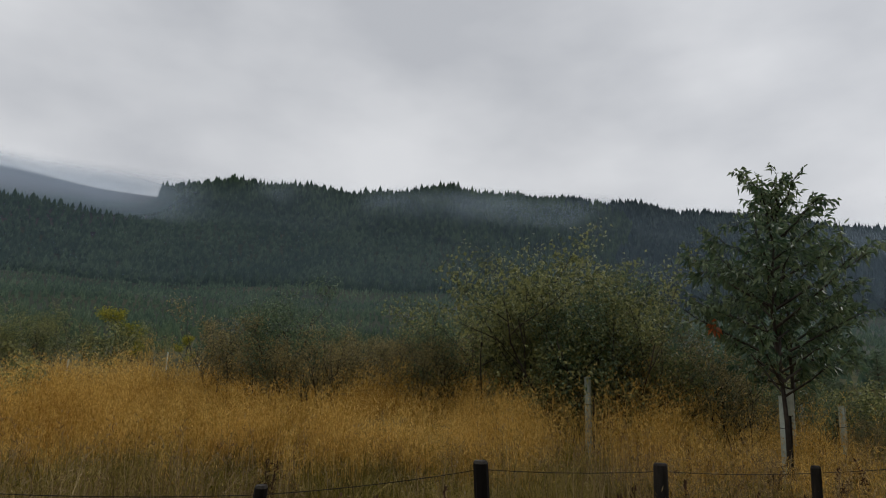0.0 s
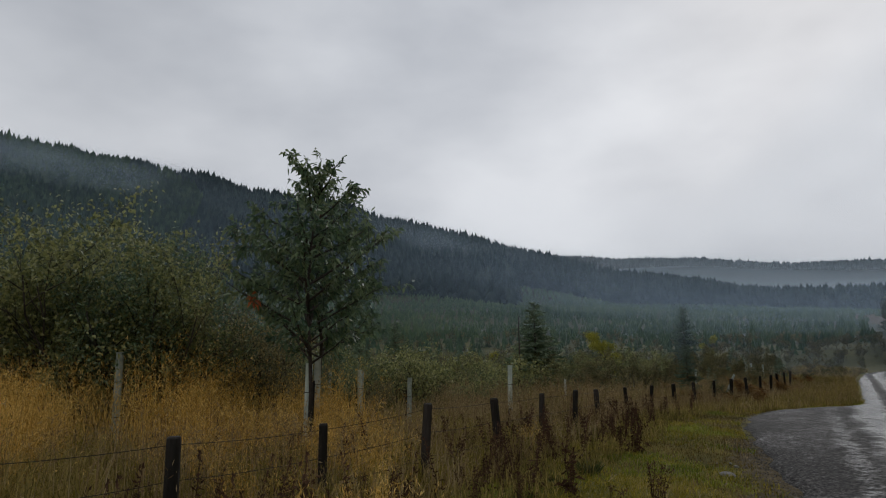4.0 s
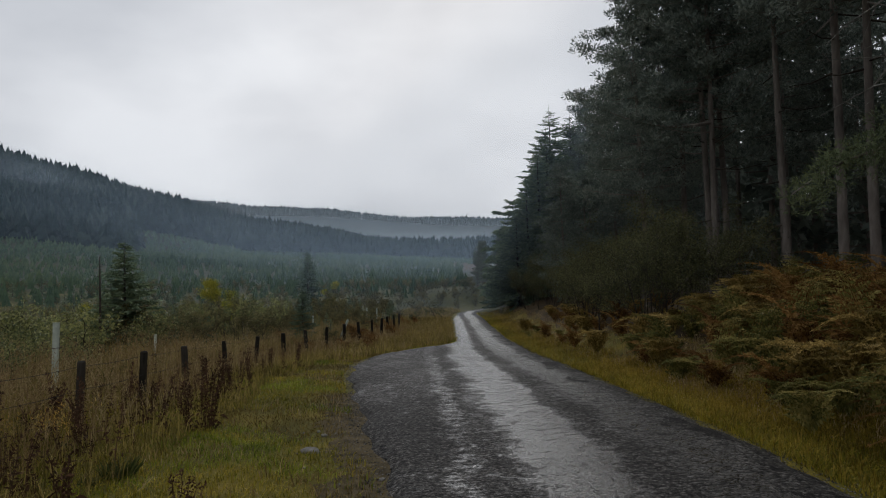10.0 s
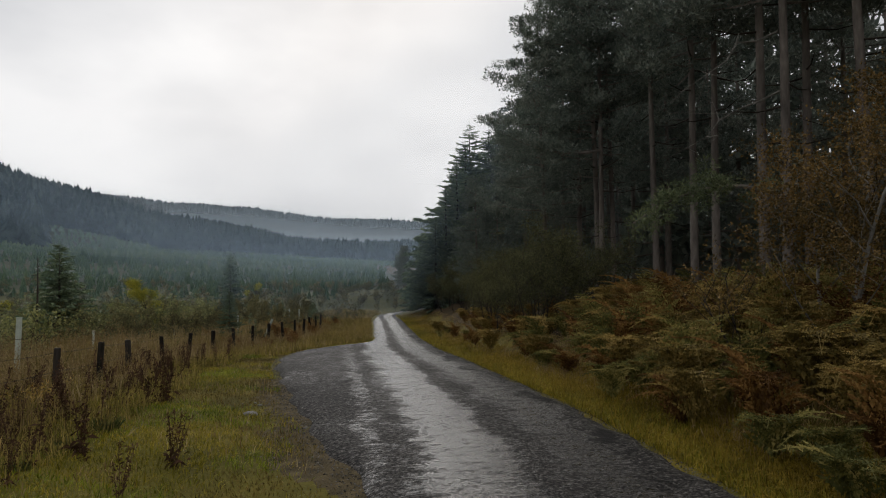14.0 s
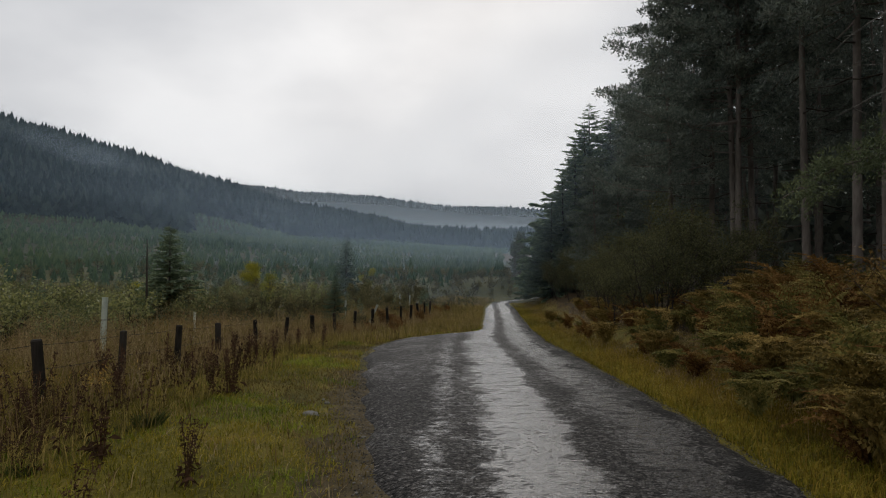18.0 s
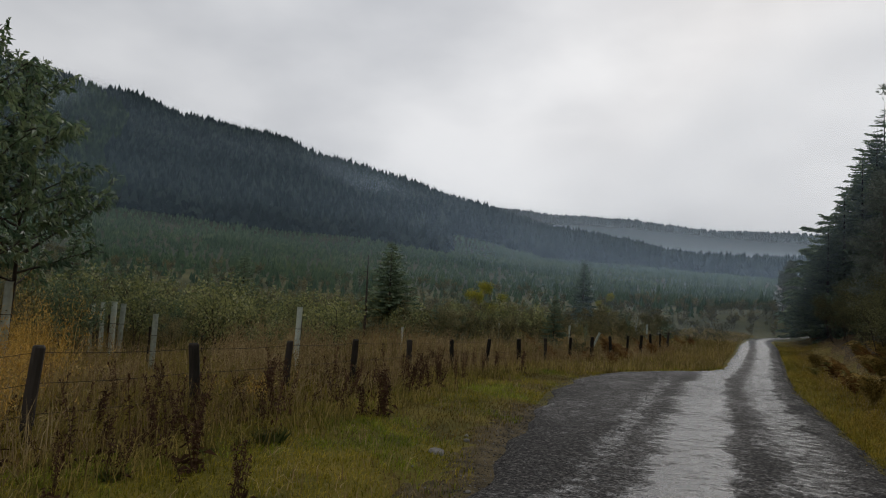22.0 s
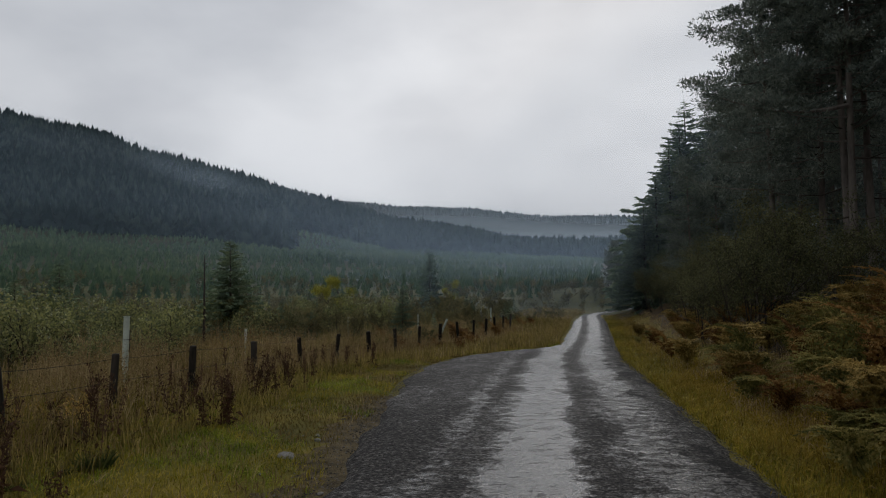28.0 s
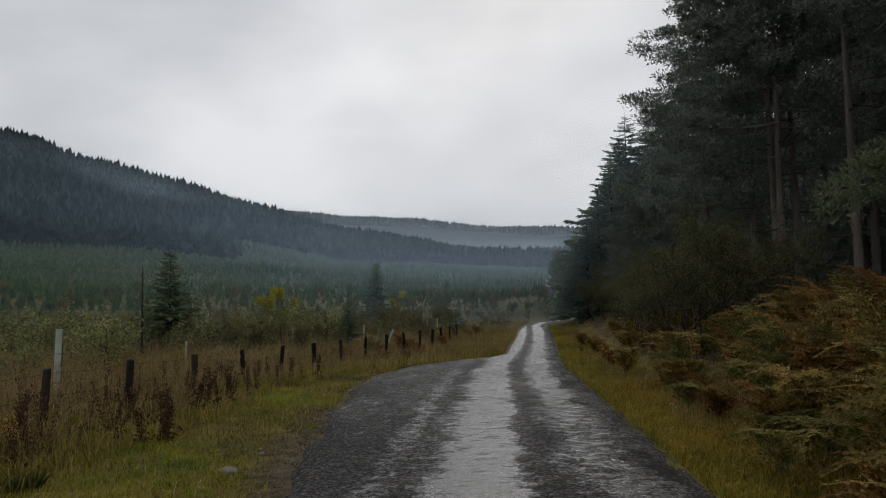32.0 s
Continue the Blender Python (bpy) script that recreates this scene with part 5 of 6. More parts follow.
# ---- dead dock and ragwort stalks along the fence ----
def dock(label, height, most=5):
    ob = thing("dead_dock", label, "weed", "dead docks along the fence")
    for k in range(int(rng.integers(2, most)) if most > 2 else 1):
        an, lean = rng.uniform(0, 6.28), rng.uniform(0.03, 0.3)
        hh = height * rng.uniform(0.65, 1.05)
        s_ = np.linspace(0, 1, 6)
        p = np.stack([np.cos(an) * lean * hh * s_ ** 1.5, np.sin(an) * lean * hh * s_ ** 1.5, hh * s_ - 0.03], -1) + rng.normal(0, 0.008, (6, 3))
        g = Geo().add(*tube(p, 0.008 * (1 - 0.6 * s_), 4))
        n = 40
        t = rng.uniform(0.45, 1.0, n)
        b0 = np.stack([np.interp(t, s_, p[:, i]) for i in range(3)], -1) + rng.normal(0, 0.018, (n, 3))
        g.add(*blades(b0, sphere_dirs(n, 0.6), rng.uniform(0.03, 0.09, n), 0.024, 0.1))
        b1 = np.stack([np.interp(np.full(7, 0.25), s_, p[:, i]) for i in range(3)], -1) + rng.normal(0, 0.05, (7, 3))
        g.add(*blades(b1, sphere_dirs(7, -0.3), 0.16, 0.05, 0.3))
        part("stalk", g, M["dock"], ob)
    return ob


DOCKS = [dock("dead dark-brown dock stalks in wet grass", 0.95), dock("broken brown dock stalks beside the fence", 0.75), dock("tall seeded dock stalk gone brown", 1.1), dock("single dead dock stalk in the fence line", 1.0, 1), dock("bent single dock stalk, dark and dry", 0.8, 1)]
random.seed(51)
used = set()
spots = []
for k in range(330):
    py = random.uniform(-3.5, 19)
    fx = float(np.interp(py, [-4, 1.2, 4.3, 7.6, 9.6, 13, 16, 19.4], [-5.6, -4.7, -3.94, -3.29, -3.03, -2.68, -2.77, -1.95]))
    px = fx + random.gauss(0.45, 0.95)
    if px > 0.0 or px > road_left(py) - 1.3:
        continue
    spots.append((px, py))
for n, (px, py) in enumerate([q for q in spots if math.hypot(q[0] - 0.3, q[1] - 0.3) > 4.0][:170]):
    k = random.randrange(3) if n < 150 else random.choice((3, 4))
    place(DOCKS[k], px, py, random.uniform(0.55, 0.95), random.uniform(0, 360), first=k not in used, tilt=random.uniform(-7, 7))
    used.add(k)
for _ in range(130):
    py = random.uniform(1.5, 12)
    px = float(np.interp(py, [1.2, 4.3, 7.6, 9.6, 13], [-4.7, -3.94, -3.29, -3.03, -2.68])) + random.uniform(-0.9, 1.3)
    if math.hypot(px - 0.3, py - 0.3) > 3.6:
        k = random.choice((3, 4))
        place(DOCKS[k], px, py, random.uniform(0.6, 1.0), random.uniform(0, 360), first=k not in used, tilt=random.uniform(-9, 9))
        used.add(k)


# ---- rushes in the verge, a dead stem in the field ----
def rush(label):
    ob = thing("rush_clump", label, "grass tuft", "rush clumps in the verge")
    n = 170
    an, rad = rng.uniform(0, 6.28, n), rng.uniform(0, 0.13, n) ** 1.0
    b0 = np.stack([np.cos(an) * rad, np.sin(an) * rad, np.full(n, -0.03)], -1)
    w0 = np.stack([np.cos(an) * rng.uniform(0.1, 0.75, n), np.sin(an) * rng.uniform(0.1, 0.75, n), np.ones(n)], -1)
    part("blade_tuft", Geo().add(*blades(b0, w0, rng.uniform(0.22, 0.52, n), 0.011, 0.22)), M["rush"], ob)
    return ob


RUSH = rush("dark green rush clump in the wet verge")
random.seed(91)
for k, (px, py, sc) in enumerate(((-1.62, 9.0, 0.7), (-1.78, 8.75, 0.5), (-2.71, 10.46, 0.6), (-1.98, 7.3, 0.65), (-1.88, 8.34, 0.5))):
    place(RUSH, px, py, sc, random.uniform(0, 360), first=k == 0)


def dead_stem(height):
    ob = thing("dead_tree", "thin bare dead stem standing among saplings", "tree")
    part("trunk", Geo().add(*tube([[0, 0, -0.2], [0.03, 0, height * 0.4], [0.0, 0.02, height]], [0.05, 0.035, 0.012], 6)), M["twig"], ob)
    for k in range(9):
        h0, an = height * rng.uniform(0.3, 0.95), rng.uniform(0, 6.28)
        o = np.array([np.cos(an), np.sin(an), 0.1]) * rng.uniform(0.12, 0.3)
        part("dead_branch", Geo().add(*tube([[0.02, 0, h0], np.array([0.02, 0, h0]) + o], [0.009, 0.003], 3)), M["twig"], ob)
    return ob


place(dead_stem(2.7 - land1(-6.2, 21.1)), -6.2, 21.1, 1.0, 0, first=True)


# ---- stones at the edge of the lay-by ----
def stone(w, d, h, label):
    bm = bmesh.new()
    bmesh.ops.create_icosphere(bm, subdivisions=3, radius=0.5)
    for v in bm.verts:
        n = noise.noise(v.co * 2.3 + Vector((w * 9, d * 7, 0))) * 0.22 + noise.noise(v.co * 6.0) * 0.06
        v.co = Vector((v.co.x * w, v.co.y * d, v.co.z * h)) * (1 + n)
    me = bpy.data.meshes.new("stone")
    bm.to_mesh(me)
    bm.free()
    me.materials.append(M["stone"])
    return tagged(new("stone", me), label, "stone", "loose stones by the lay-by")


STONES = [stone(0.22, 0.12, 0.09, "pale flat stone lying in the verge"), stone(0.12, 0.09, 0.07, "small pale stone in the muddy edge")]
first = [True, True]
random.seed(61)
spots = [(0, 0.02, 9.5, 1.0)] + [(1, float(road_left(py)) - random.uniform(0.0, 0.75), py, random.uniform(0.25, 0.7)) for py in [random.uniform(4.2, 12.5) for _ in range(34)]] + [(1, 0.12, 10.25, 1.5), (1, 0.05, 10.5, 1.2)]
for k, px, py, sc in spots:
    m = Matrix.Translation((px, py, land1(px, py) + 0.01)) @ Euler((0, 0, random.uniform(-0.4, 0.4) if k == 0 else random.uniform(0, 6))).to_matrix().to_4x4() @ Matrix.Diagonal((sc, sc, sc, 1))
    if first[k]:
        STONES[k].matrix_basis, first[k] = m, False
    else:
        copy_thing(STONES[k], m)


def gravel(name, label, xs, ys, lo, hi):
    """Loose chippings, each a small uneven pebble."""
    n = len(xs)
    o = np.array([[1, 0, 0], [-1, 0, 0], [0, 1, 0], [0, -1, 0], [0, 0, 1], [0, 0, -1]], float)
    s_ = rng.uniform(lo, hi, n)
    v = o[None] * rng.uniform(0.6, 1.3, (n, 6, 1)) * s_[:, None, None] * np.array([1, 1, 0.6]) + np.stack([xs, ys, np.maximum(land(xs, ys), road_z(ys) + 0.0) + 0.004], -1)[:, None]
    t = np.array([[0, 2, 4], [2, 1, 4], [1, 3, 4], [3, 0, 4], [2, 0, 5], [1, 2, 5], [3, 1, 5], [0, 3, 5]])
    g = Geo().add(v.reshape(-1, 3), (t[None] + (np.arange(n) * 6)[:, None, None]).reshape(-1, 3))
    return tagged(part(name, g, M["gravel"]), label, "gravel", kind="stuff")


y = rng.uniform(3.5, 22, 4500)
gravel("edge_gravel", "loose wet gravel along the edge of the lay-by", road_left(y) + rng.normal(0.0, 0.16, len(y)), y, 0.004, 0.012)
y = rng.uniform(1, 26, 8000)
gravel("roadside_gravel", "grey gravel washed along the tarmac edge", road_right(y) + rng.normal(-0.03, 0.08, len(y)), y, 0.004, 0.01)


# ---- grass ----
def grass(name, label, key, xs, ys, hmin, hmax, width, lean=0.35, heads=0.0):
    n = len(xs)
    z = land(xs, ys) - 0.02
    base = np.stack([xs, ys, z], -1)
    h = rng.uniform(hmin, hmax, n)
    an = rng.uniform(0, 6.28, n) 
    ln = np.abs(rng.normal(0, lean, n))
    o = np.stack([np.cos(an), np.sin(an), np.zeros(n)], -1)
    sd = np.stack([-np.sin(an + 0.7), np.cos(an + 0.7), np.zeros(n)], -1) * (width * rng.uniform(0.6, 1.3, n))[:, None]
    mid = base + o * (h * ln * 0.35)[:, None]
    mid[:, 2] += h * 0.6
    tip = base + o * (h * ln * 1.1)[:, None]
    tip[:, 2] += h * (1 - 0.25 * ln)
    v = np.stack([base - sd, base + sd, mid - sd * 0.7, mid + sd * 0.7, tip], 1).reshape(-1, 3)
    k = np.arange(n)[:, None] * 5
    g = Geo().add(v, np.concatenate([k + np.array([[0, 1, 3]]), k + np.array([[0, 3, 2]]), k + np.array([[2, 3, 4]])]))
    if heads:
        m = rng.random(n) < heads
        b0 = np.repeat(tip[m], 6, 0) - np.repeat((o * (h * 0.05)[:, None])[m], 6, 0) + rng.normal(0, 1, (m.sum() * 6, 3)) * np.array([0.03, 0.03, 0.05]) - np.array([0, 0, 0.05])
        g.add(*needles(b0, sphere_dirs(len(b0), 1.2), 0.06, 0.008))
    return tagged(part(name, g, M[key]), label, "grass", kind="stuff")


def sown(n, x0, x1, y0, y1):
    return rng.uniform(x0, x1, n), rng.uniform(y0, y1, n)


def fence_x(y):
    return np.interp(y, [-7, -0.4, 2.8, 7.6, 9.6, 13, 16, 19.4, 24.3, 29.2, 37], [-6, -5.05, -4.26, -3.29, -3.03, -2.68, -2.77, -1.95, -0.45, 1.15, 2.75])


def tufts(n, x0, x1, y0, y1, keep, per, size):
    """Blades gathered in tufts: places, and how far each tuft reaches."""
    cx, cy = sown(n, x0, x1, y0, y1)
    m = keep(cx, cy)
    cx, cy = cx[m], cy[m]
    big = rng.uniform(0.6, 1.25, len(cx)) * (1 + 0.22 * wave(cx, cy, 1.7, 0.8))
    k = np.repeat(np.arange(len(cx)), per)
    return cx[k] + rng.normal(0, size, len(k)), cy[k] + rng.normal(0, size, len(k)), big[k]


# tall golden grass in the field, in tufts
x, y, big = tufts(3500, -17, -2, -8, 12.5, lambda a, b: rng.random(len(a)) < smoothstep(11.5, 8.5, b) * (0.04 + 0.96 * smoothstep(2.4, 4.2, fence_x(b) - a + 0.7 * wave(a, b, 0.9) + 1.6 * smoothstep(3.0, 7.0, b) + 1.0 * smoothstep(-1.0, -4.0, b))) * (0.30 + 0.70 * smoothstep(-0.6, 0.3, wave(a, b, 1.1, 2.2))), 46, 0.13)
back = (0.55 + 0.50 * smoothstep(1.4, 3.4, fence_x(y) - x)) * (1 + 0.34 * smoothstep(3.5, 7.0, y) * smoothstep(-5.0, -6.5, x)) * (1 + 0.20 * wave(x, y, 1.3, 2.2))
grass("golden_grass", "tall dry golden grass filling the fenced field", "golden_grass", x, y, 0.5 * big * back, 1.0 * big * back, 0.0032, 0.42, 0.85)
x, y, big = tufts(7200, -11, 3, -5, 38, lambda a, b: (a < fence_x(b) - 0.3) & (a > fence_x(b) - 3.8) & (rng.random(len(a)) < 1.25 - b / 45), 34, 0.11)
straw = rng.random(len(x)) < 0.25 + 0.3 * smoothstep(7, 3, y) + 0.4 * smoothstep(-0.4, 0.5, wave(x, y, 0.9, 1.4))
grass("fox_brown_grass", "brown and straw grass just behind the fence", "fox_grass", x[~straw], y[~straw], 0.40 * big[~straw], 0.88 * big[~straw], 0.0038, 0.45, 0.4)
grass("olive_tussock_grass", "olive tussocks among the brown grass behind the fence", "rough_grass", x[straw], y[straw], 0.3 * big[straw], 0.7 * big[straw], 0.0042, 0.5, 0.2)
x, y = sown(30000, -14, -3, -6, 13)
k = x < fence_x(y) - 0.2
grass("under_grass", "dull green grass under the golden stems", "green_grass", x[k], y[k], 0.2, 0.5, 0.006, 0.4)
x, y = sown(100000, -11, -2, -6, 13)
k = (x < fence_x(y) + 0.3) & (x > fence_x(y) - 4.4 + 0.6 * wave(x, y, 0.8))
grass("mixed_grass", "olive and yellow grass behind the fence wires", "rough_grass", x[k][::2], y[k][::2], 0.2, 0.5, 0.005, 0.9, 0.2)
grass("green_field_grass", "yellow-green grass behind the fence wires", "green_grass", x[k][1::2], y[k][1::2], 0.15, 0.4, 0.005, 0.9)
# mixed grass in the fence line and along the far fence
x, y = sown(60000, -6, 4, -2, 38)
off = x - fence_x(y)
k = (np.abs(off) < 0.7) & (x < road_left(y) - 0.8)
grass("fence_grass", "rank russet and straw grass along the fence", "fox_grass", x[k], y[k], 0.2, 0.6, 0.0045, 0.5, 0.2)
x, y = sown(45000, -6.5, 1, -2, 22)
off = x - fence_x(y)
k = (off > -0.9) & (off < 1.6) & (x < road_left(y) - 1.0)
grass("rank_grass", "rank olive grass at the foot of the fence", "rough_grass", x[k], y[k], 0.12, 0.34, 0.005, 0.6)
# short grass of both verges
x, y = sown(420000, -4.5, 5, 1.0, 30)
gap = road_left(y) - x
k = (gap > 0.05) & (x > fence_x(y) + 0.4) & (rng.random(len(x)) < smoothstep(-0.1, 0.65, gap + 0.25 * wave(x, y, 0.5) + 0.9 * smoothstep(12, 15, y)))
x, y = x[k], y[k]
lot = wave(x, y, 0.6, 3.0) + 0.6 * wave(x, y, 0.23, 1.0) + rng.normal(0, 0.28, len(x))
brown = wave(x, y, 0.8, 5.5) + 0.5 * wave(x, y, 0.3, 2.0) + rng.normal(0, 0.3, len(x)) + 0.9 * smoothstep(1.3, 0.3, road_left(y) - x) > 0.75
k = (lot > 0.35) & ~brown
grass("verge_grass", "short wet yellow-green grass of the verge", "green_grass", x[~k & ~brown], y[~k & ~brown], 0.03, 0.10, 0.0042, 0.9)
grass("fresh_grass", "fresh green patches in the verge", "lush_grass", x[k], y[k], 0.02, 0.11, 0.0042, 0.9)
grass("worn_verge_grass", "worn brownish grass in patches of the verge", "worn_grass", x[brown], y[brown], 0.02, 0.08, 0.0042, 1.0)
x, y = sown(14000, -4, 3, 2, 24)
k = (road_left(y) - x > 0.2) & (x > fence_x(y) + 0.3) & (wave(x, y, 0.5, 5.0) > 0.1)
grass("dead_verge_grass", "brown dead stems scattered in the verge", "fox_grass", x[k], y[k], 0.05, 0.2, 0.004, 0.8)
y = np.concatenate([rng.uniform(0.5, 16, 110000), rng.uniform(16, 52, 60000)])
x = road_right(y) + rng.uniform(0.0, 2.6, len(y))
d = x - road_right(y)
k = d < 1.5 + 0.25 * wave(x, y, 0.8)
mix = k & (rng.random(len(x)) < 0.20 + 0.55 * smoothstep(0.3, 1.1, d + 0.3 * wave(x, y, 0.6)))
grass("roadside_grass", "yellow-green grass edging the road below the bracken", "green_grass", x[k & ~mix], y[k & ~mix], 0.04, 0.14, 0.005, 0.9)
grass("roadside_straw", "olive and straw grass mixed along the road's edge", "roadside", x[mix], y[mix], 0.06, 0.2, 0.0045, 0.9, 0.1)
m = (rng.random(len(d)) < 0.12 * smoothstep(0.55, 1.2, d + 0.2 * wave(x, y, 0.7)))
grass("bank_grass", "russet dead grass at the foot of the bracken", "fox_grass", x[m], y[m], 0.10, 0.32, 0.004, 0.8, 0.15)
# rough growth on the corner beyond the lay-by and over the field behind
x, y = sown(60000, -2, 9, 20, 58)
gap = road_left(y) - x
k = (gap > 0.1) & (gap < 4.5)
m = k & (rng.random(len(x)) < 0.4)
grass("corner_straw", "pale straw on the corner beyond the lay-by", "fox_grass", x[m], y[m], 0.12, 0.42, 0.006, 0.6, 0.1)
grass("corner_grass", "olive and straw grass on the corner beyond the lay-by", "rough_grass", x[k], y[k], 0.12, 0.38, 0.008, 0.6)
x, y = sown(90000, -45, 3, 14, 62)
r = np.hypot(x - 1, y - 2)
k = (x < fence_x(np.minimum(y, 37)) - 0.5) & (r < 60) & (rng.random(len(x)) < 22 / np.maximum(r, 14))
grass("field_grass", "rough brown and olive grass between the saplings", "field_grass", x[k], y[k], 0.3, 0.8, 0.012, 0.4)


# ---- low cloud, mist and tinted haze sheets on the hills ----
def mist_material(low, high, seed, soft, lift, tone):
    """A sheet of thin cloud with distance haze put into its tint and alpha; UV y is the height in metres against the
    ridge behind it.
    """
    m = bpy.data.materials.new("mist_and_haze_tint")
    m.use_nodes = True
    n, l = m.node_tree.nodes, m.node_tree.links
    n.remove(n["Principled BSDF"])
    uv, sep = n.new("ShaderNodeUVMap"), n.new("ShaderNodeSeparateXYZ")
    uv.uv_map = "ridge"
    l.new(uv.outputs["UV"], sep.inputs[0])
    co, mp = n.new("ShaderNodeTexCoord"), n.new("ShaderNodeMapping")
    mp.inputs["Location"].default_value, mp.inputs["Scale"].default_value = (seed, seed * 2, 0), (1, 1, 1.6)
    l.new(co.outputs["Object"], mp.inputs["Vector"])
    t = n.new("ShaderNodeTexNoise")
    t.inputs["Scale"].default_value, t.inputs["Detail"].default_value = 0.016, 3
    l.new(mp.outputs["Vector"], t.inputs["Vector"])
    z = n.new("ShaderNodeMath")
    z.operation = "MULTIPLY_ADD"
    z.inputs[1].default_value = 90.0
    l.new(t.outputs["Fac"], z.inputs[0])
    l.new(sep.outputs["Y"], z.inputs[2])

    def ramp(src, a, b_, c, d):
        k = n.new("ShaderNodeMapRange")
        k.interpolation_type = "SMOOTHSTEP"
        for key, v in (("From Min", a), ("From Max", b_), ("To Min", c), ("To Max", d)):
            k.inputs[key].default_value = v
        l.new(src, k.inputs["Value"])
        return k.outputs["Result"]

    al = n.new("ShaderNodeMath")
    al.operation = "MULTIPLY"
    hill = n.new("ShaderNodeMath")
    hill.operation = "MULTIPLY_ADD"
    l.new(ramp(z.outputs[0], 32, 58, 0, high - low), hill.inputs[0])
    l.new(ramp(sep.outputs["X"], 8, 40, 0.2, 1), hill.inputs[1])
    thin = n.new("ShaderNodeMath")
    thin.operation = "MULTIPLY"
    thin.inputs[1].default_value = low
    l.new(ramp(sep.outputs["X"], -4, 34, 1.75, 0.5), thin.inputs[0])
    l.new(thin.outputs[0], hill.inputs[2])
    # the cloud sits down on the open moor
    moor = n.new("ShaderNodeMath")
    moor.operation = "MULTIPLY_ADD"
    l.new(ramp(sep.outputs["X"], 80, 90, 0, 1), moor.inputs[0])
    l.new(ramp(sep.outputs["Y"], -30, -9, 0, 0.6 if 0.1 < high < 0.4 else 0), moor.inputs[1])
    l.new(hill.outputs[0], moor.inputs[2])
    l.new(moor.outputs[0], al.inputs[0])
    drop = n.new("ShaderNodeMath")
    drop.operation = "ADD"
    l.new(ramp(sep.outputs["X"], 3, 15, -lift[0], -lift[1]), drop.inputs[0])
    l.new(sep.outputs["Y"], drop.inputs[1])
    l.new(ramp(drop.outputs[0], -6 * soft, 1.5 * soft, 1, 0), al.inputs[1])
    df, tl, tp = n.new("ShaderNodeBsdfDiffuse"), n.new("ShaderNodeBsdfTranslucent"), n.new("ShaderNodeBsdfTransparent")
    # normals forced vertical so the upright sheet looks about as bright as the sky
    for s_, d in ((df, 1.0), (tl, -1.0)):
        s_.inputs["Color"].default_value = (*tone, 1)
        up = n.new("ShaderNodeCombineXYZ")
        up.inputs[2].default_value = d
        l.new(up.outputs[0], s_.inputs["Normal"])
    both, mix = n.new("ShaderNodeAddShader"), n.new("ShaderNodeMixShader")
    l.new(df.outputs[0], both.inputs[0])
    l.new(tl.outputs[0], both.inputs[1])
    l.new(al.outputs[0], mix.inputs["Fac"])
    l.new(tp.outputs[0], mix.inputs[1])
    l.new(both.outputs[0], mix.inputs[2])
    l.new(mix.outputs[0], n["Material Output"].inputs["Surface"])
    return m


def near_ridge(az):
    return np.interp(az, [-14, -4, 2, 9, 12, 17.6, 24.6, 30, 38.5, 45, 54, 60, 69, 75, 80, 84, 96, 110], [4.2, 4.5, 5.0, 6.3, 7.3, 9.0, 10.8, 12.0, 13.7, 14.8, 15.5, 15.9, 15.6, 15.7, 15.4, 14.9, 15.0, 15.0])


def far_ridge(az):
    return np.interp(az, [-30, -10, -5, 2, 8, 20], [6.3, 6.7, 7.1, 7.8, 8.2, 8.7])


def haze_ridge(az):
    return np.interp(az, [-24, -9, 2, 14, 110], [26, 22, 13, 13, 17])


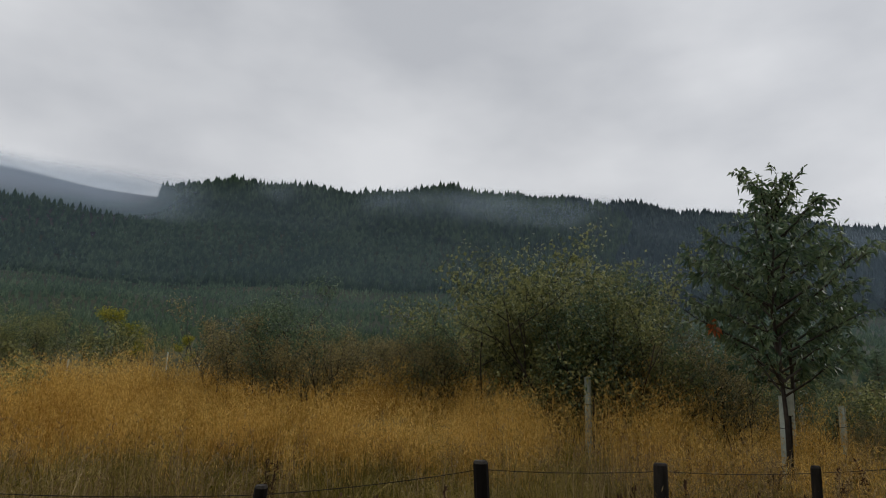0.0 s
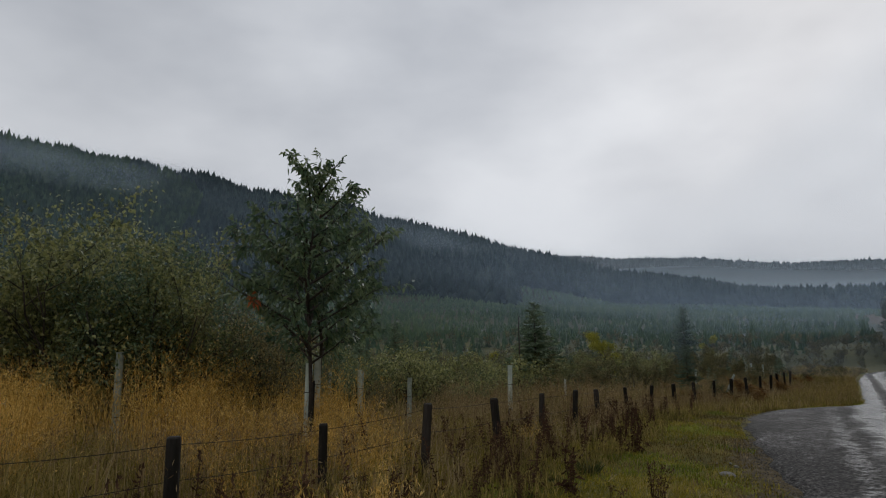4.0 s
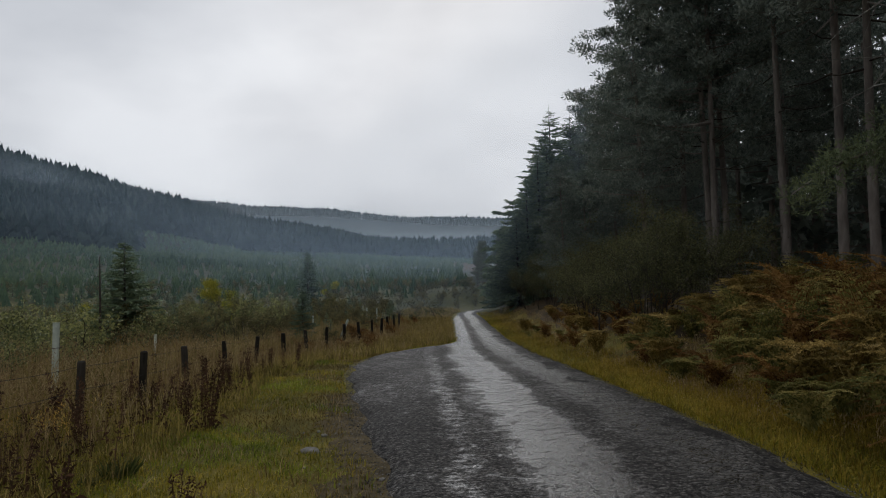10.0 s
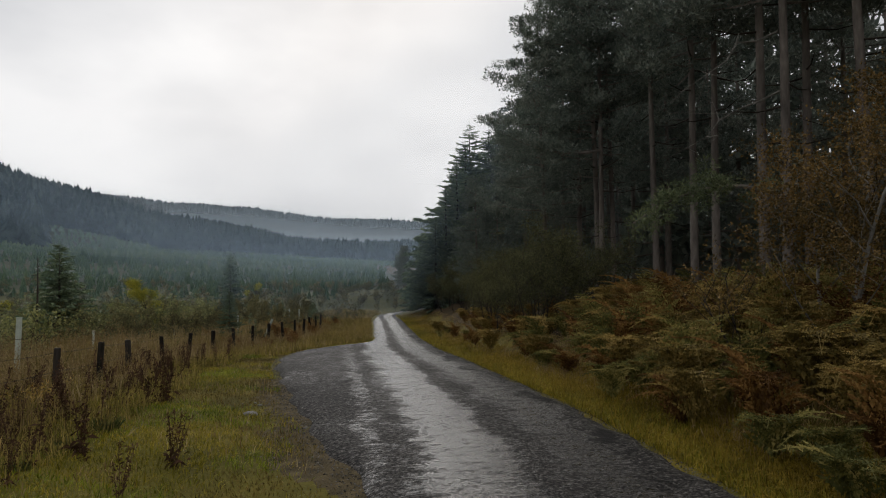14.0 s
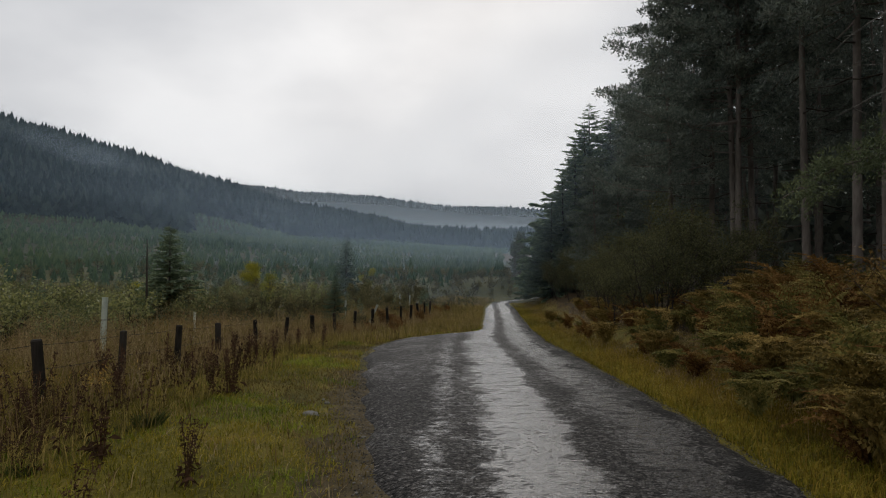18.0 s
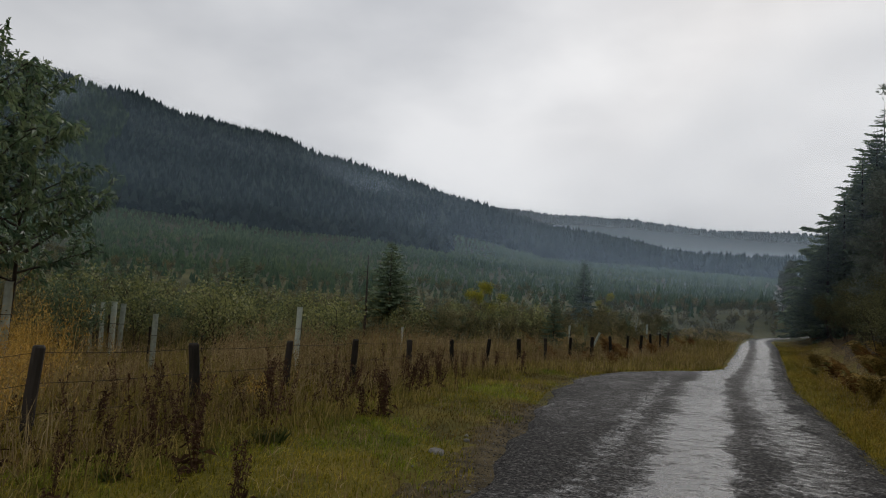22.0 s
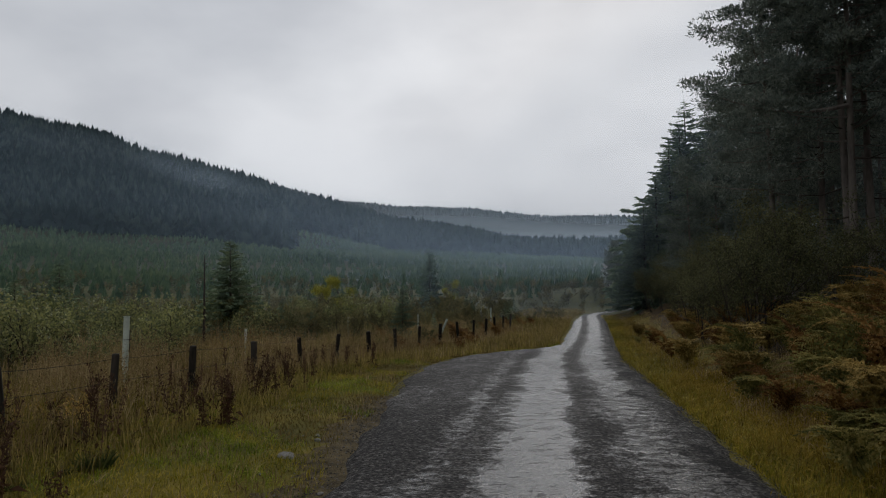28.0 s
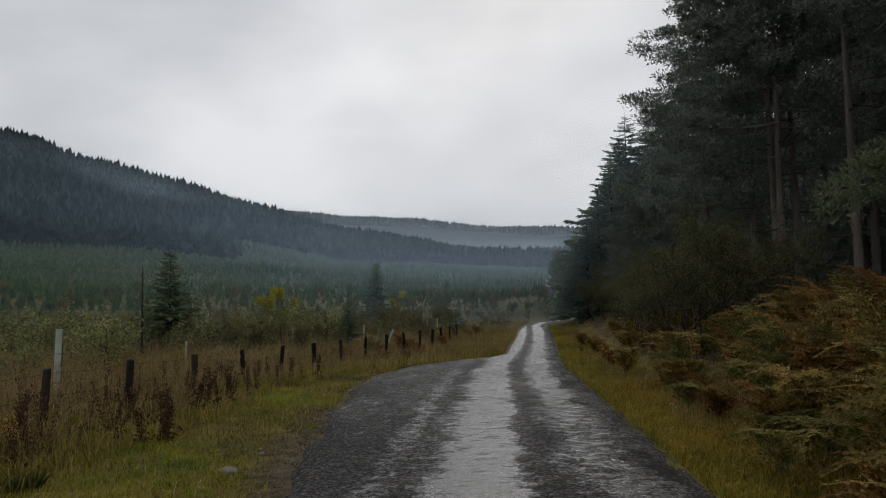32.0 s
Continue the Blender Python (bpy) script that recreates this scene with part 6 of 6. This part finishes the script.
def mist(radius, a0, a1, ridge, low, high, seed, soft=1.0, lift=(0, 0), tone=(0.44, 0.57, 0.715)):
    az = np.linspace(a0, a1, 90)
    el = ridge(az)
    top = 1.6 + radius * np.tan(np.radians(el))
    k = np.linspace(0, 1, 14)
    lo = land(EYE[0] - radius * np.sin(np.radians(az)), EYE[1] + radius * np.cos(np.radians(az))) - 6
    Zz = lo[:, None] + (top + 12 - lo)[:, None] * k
    A = np.radians(np.repeat(az[:, None], 14, 1))
    v = np.stack([EYE[0] - radius * np.sin(A), EYE[1] + radius * np.cos(A), Zz], -1).reshape(-1, 3)
    i, j = np.meshgrid(np.arange(89), np.arange(13), indexing="ij")
    a = i * 14 + j
    f = np.concatenate([np.stack([a, a + 14, a + 15], -1).reshape(-1, 3), np.stack([a, a + 15, a + 1], -1).reshape(-1, 3)])
    ob = part("mist_haze_sheet", Geo().add(v, f), mist_material(low, high, seed, soft, lift, tone), smooth=True)
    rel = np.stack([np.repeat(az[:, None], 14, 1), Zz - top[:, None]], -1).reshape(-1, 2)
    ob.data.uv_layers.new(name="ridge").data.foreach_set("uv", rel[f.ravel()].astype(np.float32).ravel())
    tagged(ob, "see-through sheet of mist with blue-grey haze put into its tint", "mist", kind="stuff")


# stacked tinted sheets stand in for haze, the farthest ones paler
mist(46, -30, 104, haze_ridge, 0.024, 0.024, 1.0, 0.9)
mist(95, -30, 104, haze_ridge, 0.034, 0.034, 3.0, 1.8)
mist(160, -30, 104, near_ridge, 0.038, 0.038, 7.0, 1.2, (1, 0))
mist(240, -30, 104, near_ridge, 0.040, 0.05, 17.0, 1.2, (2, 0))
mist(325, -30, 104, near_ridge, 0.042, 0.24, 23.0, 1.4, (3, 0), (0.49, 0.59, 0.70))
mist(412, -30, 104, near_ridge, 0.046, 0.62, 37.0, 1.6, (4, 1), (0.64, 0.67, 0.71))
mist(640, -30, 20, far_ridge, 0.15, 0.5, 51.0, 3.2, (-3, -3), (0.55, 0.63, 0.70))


# ---- a pale track far up the valley ----
def far_track():
    t = np.linspace(0, 1, 30)
    az, rr = -8.0 - 3.2 * t, 108 - 22 * t
    cx, cy = 2.0 - rr * np.sin(np.radians(az)), 3.2 + rr * np.cos(np.radians(az))
    px = np.stack([cx - 0.9, cx, cx + 0.9], 1)
    py = np.stack([cy, cy, cy], 1)
    v = np.stack([px, py, land(px, py) + np.array([0.03, 0.08, 0.03])], -1).reshape(-1, 3)
    i, j = np.meshgrid(np.arange(29), np.arange(2), indexing="ij")
    a = i * 3 + j
    f = np.concatenate([np.stack([a, a + 1, a + 4], -1).reshape(-1, 3), np.stack([a, a + 4, a + 3], -1).reshape(-1, 3)])
    tagged(part("far_track", Geo().add(v, f), M["track"]), "pale gravel track climbing far up the valley", "track", kind="structure")


far_track()
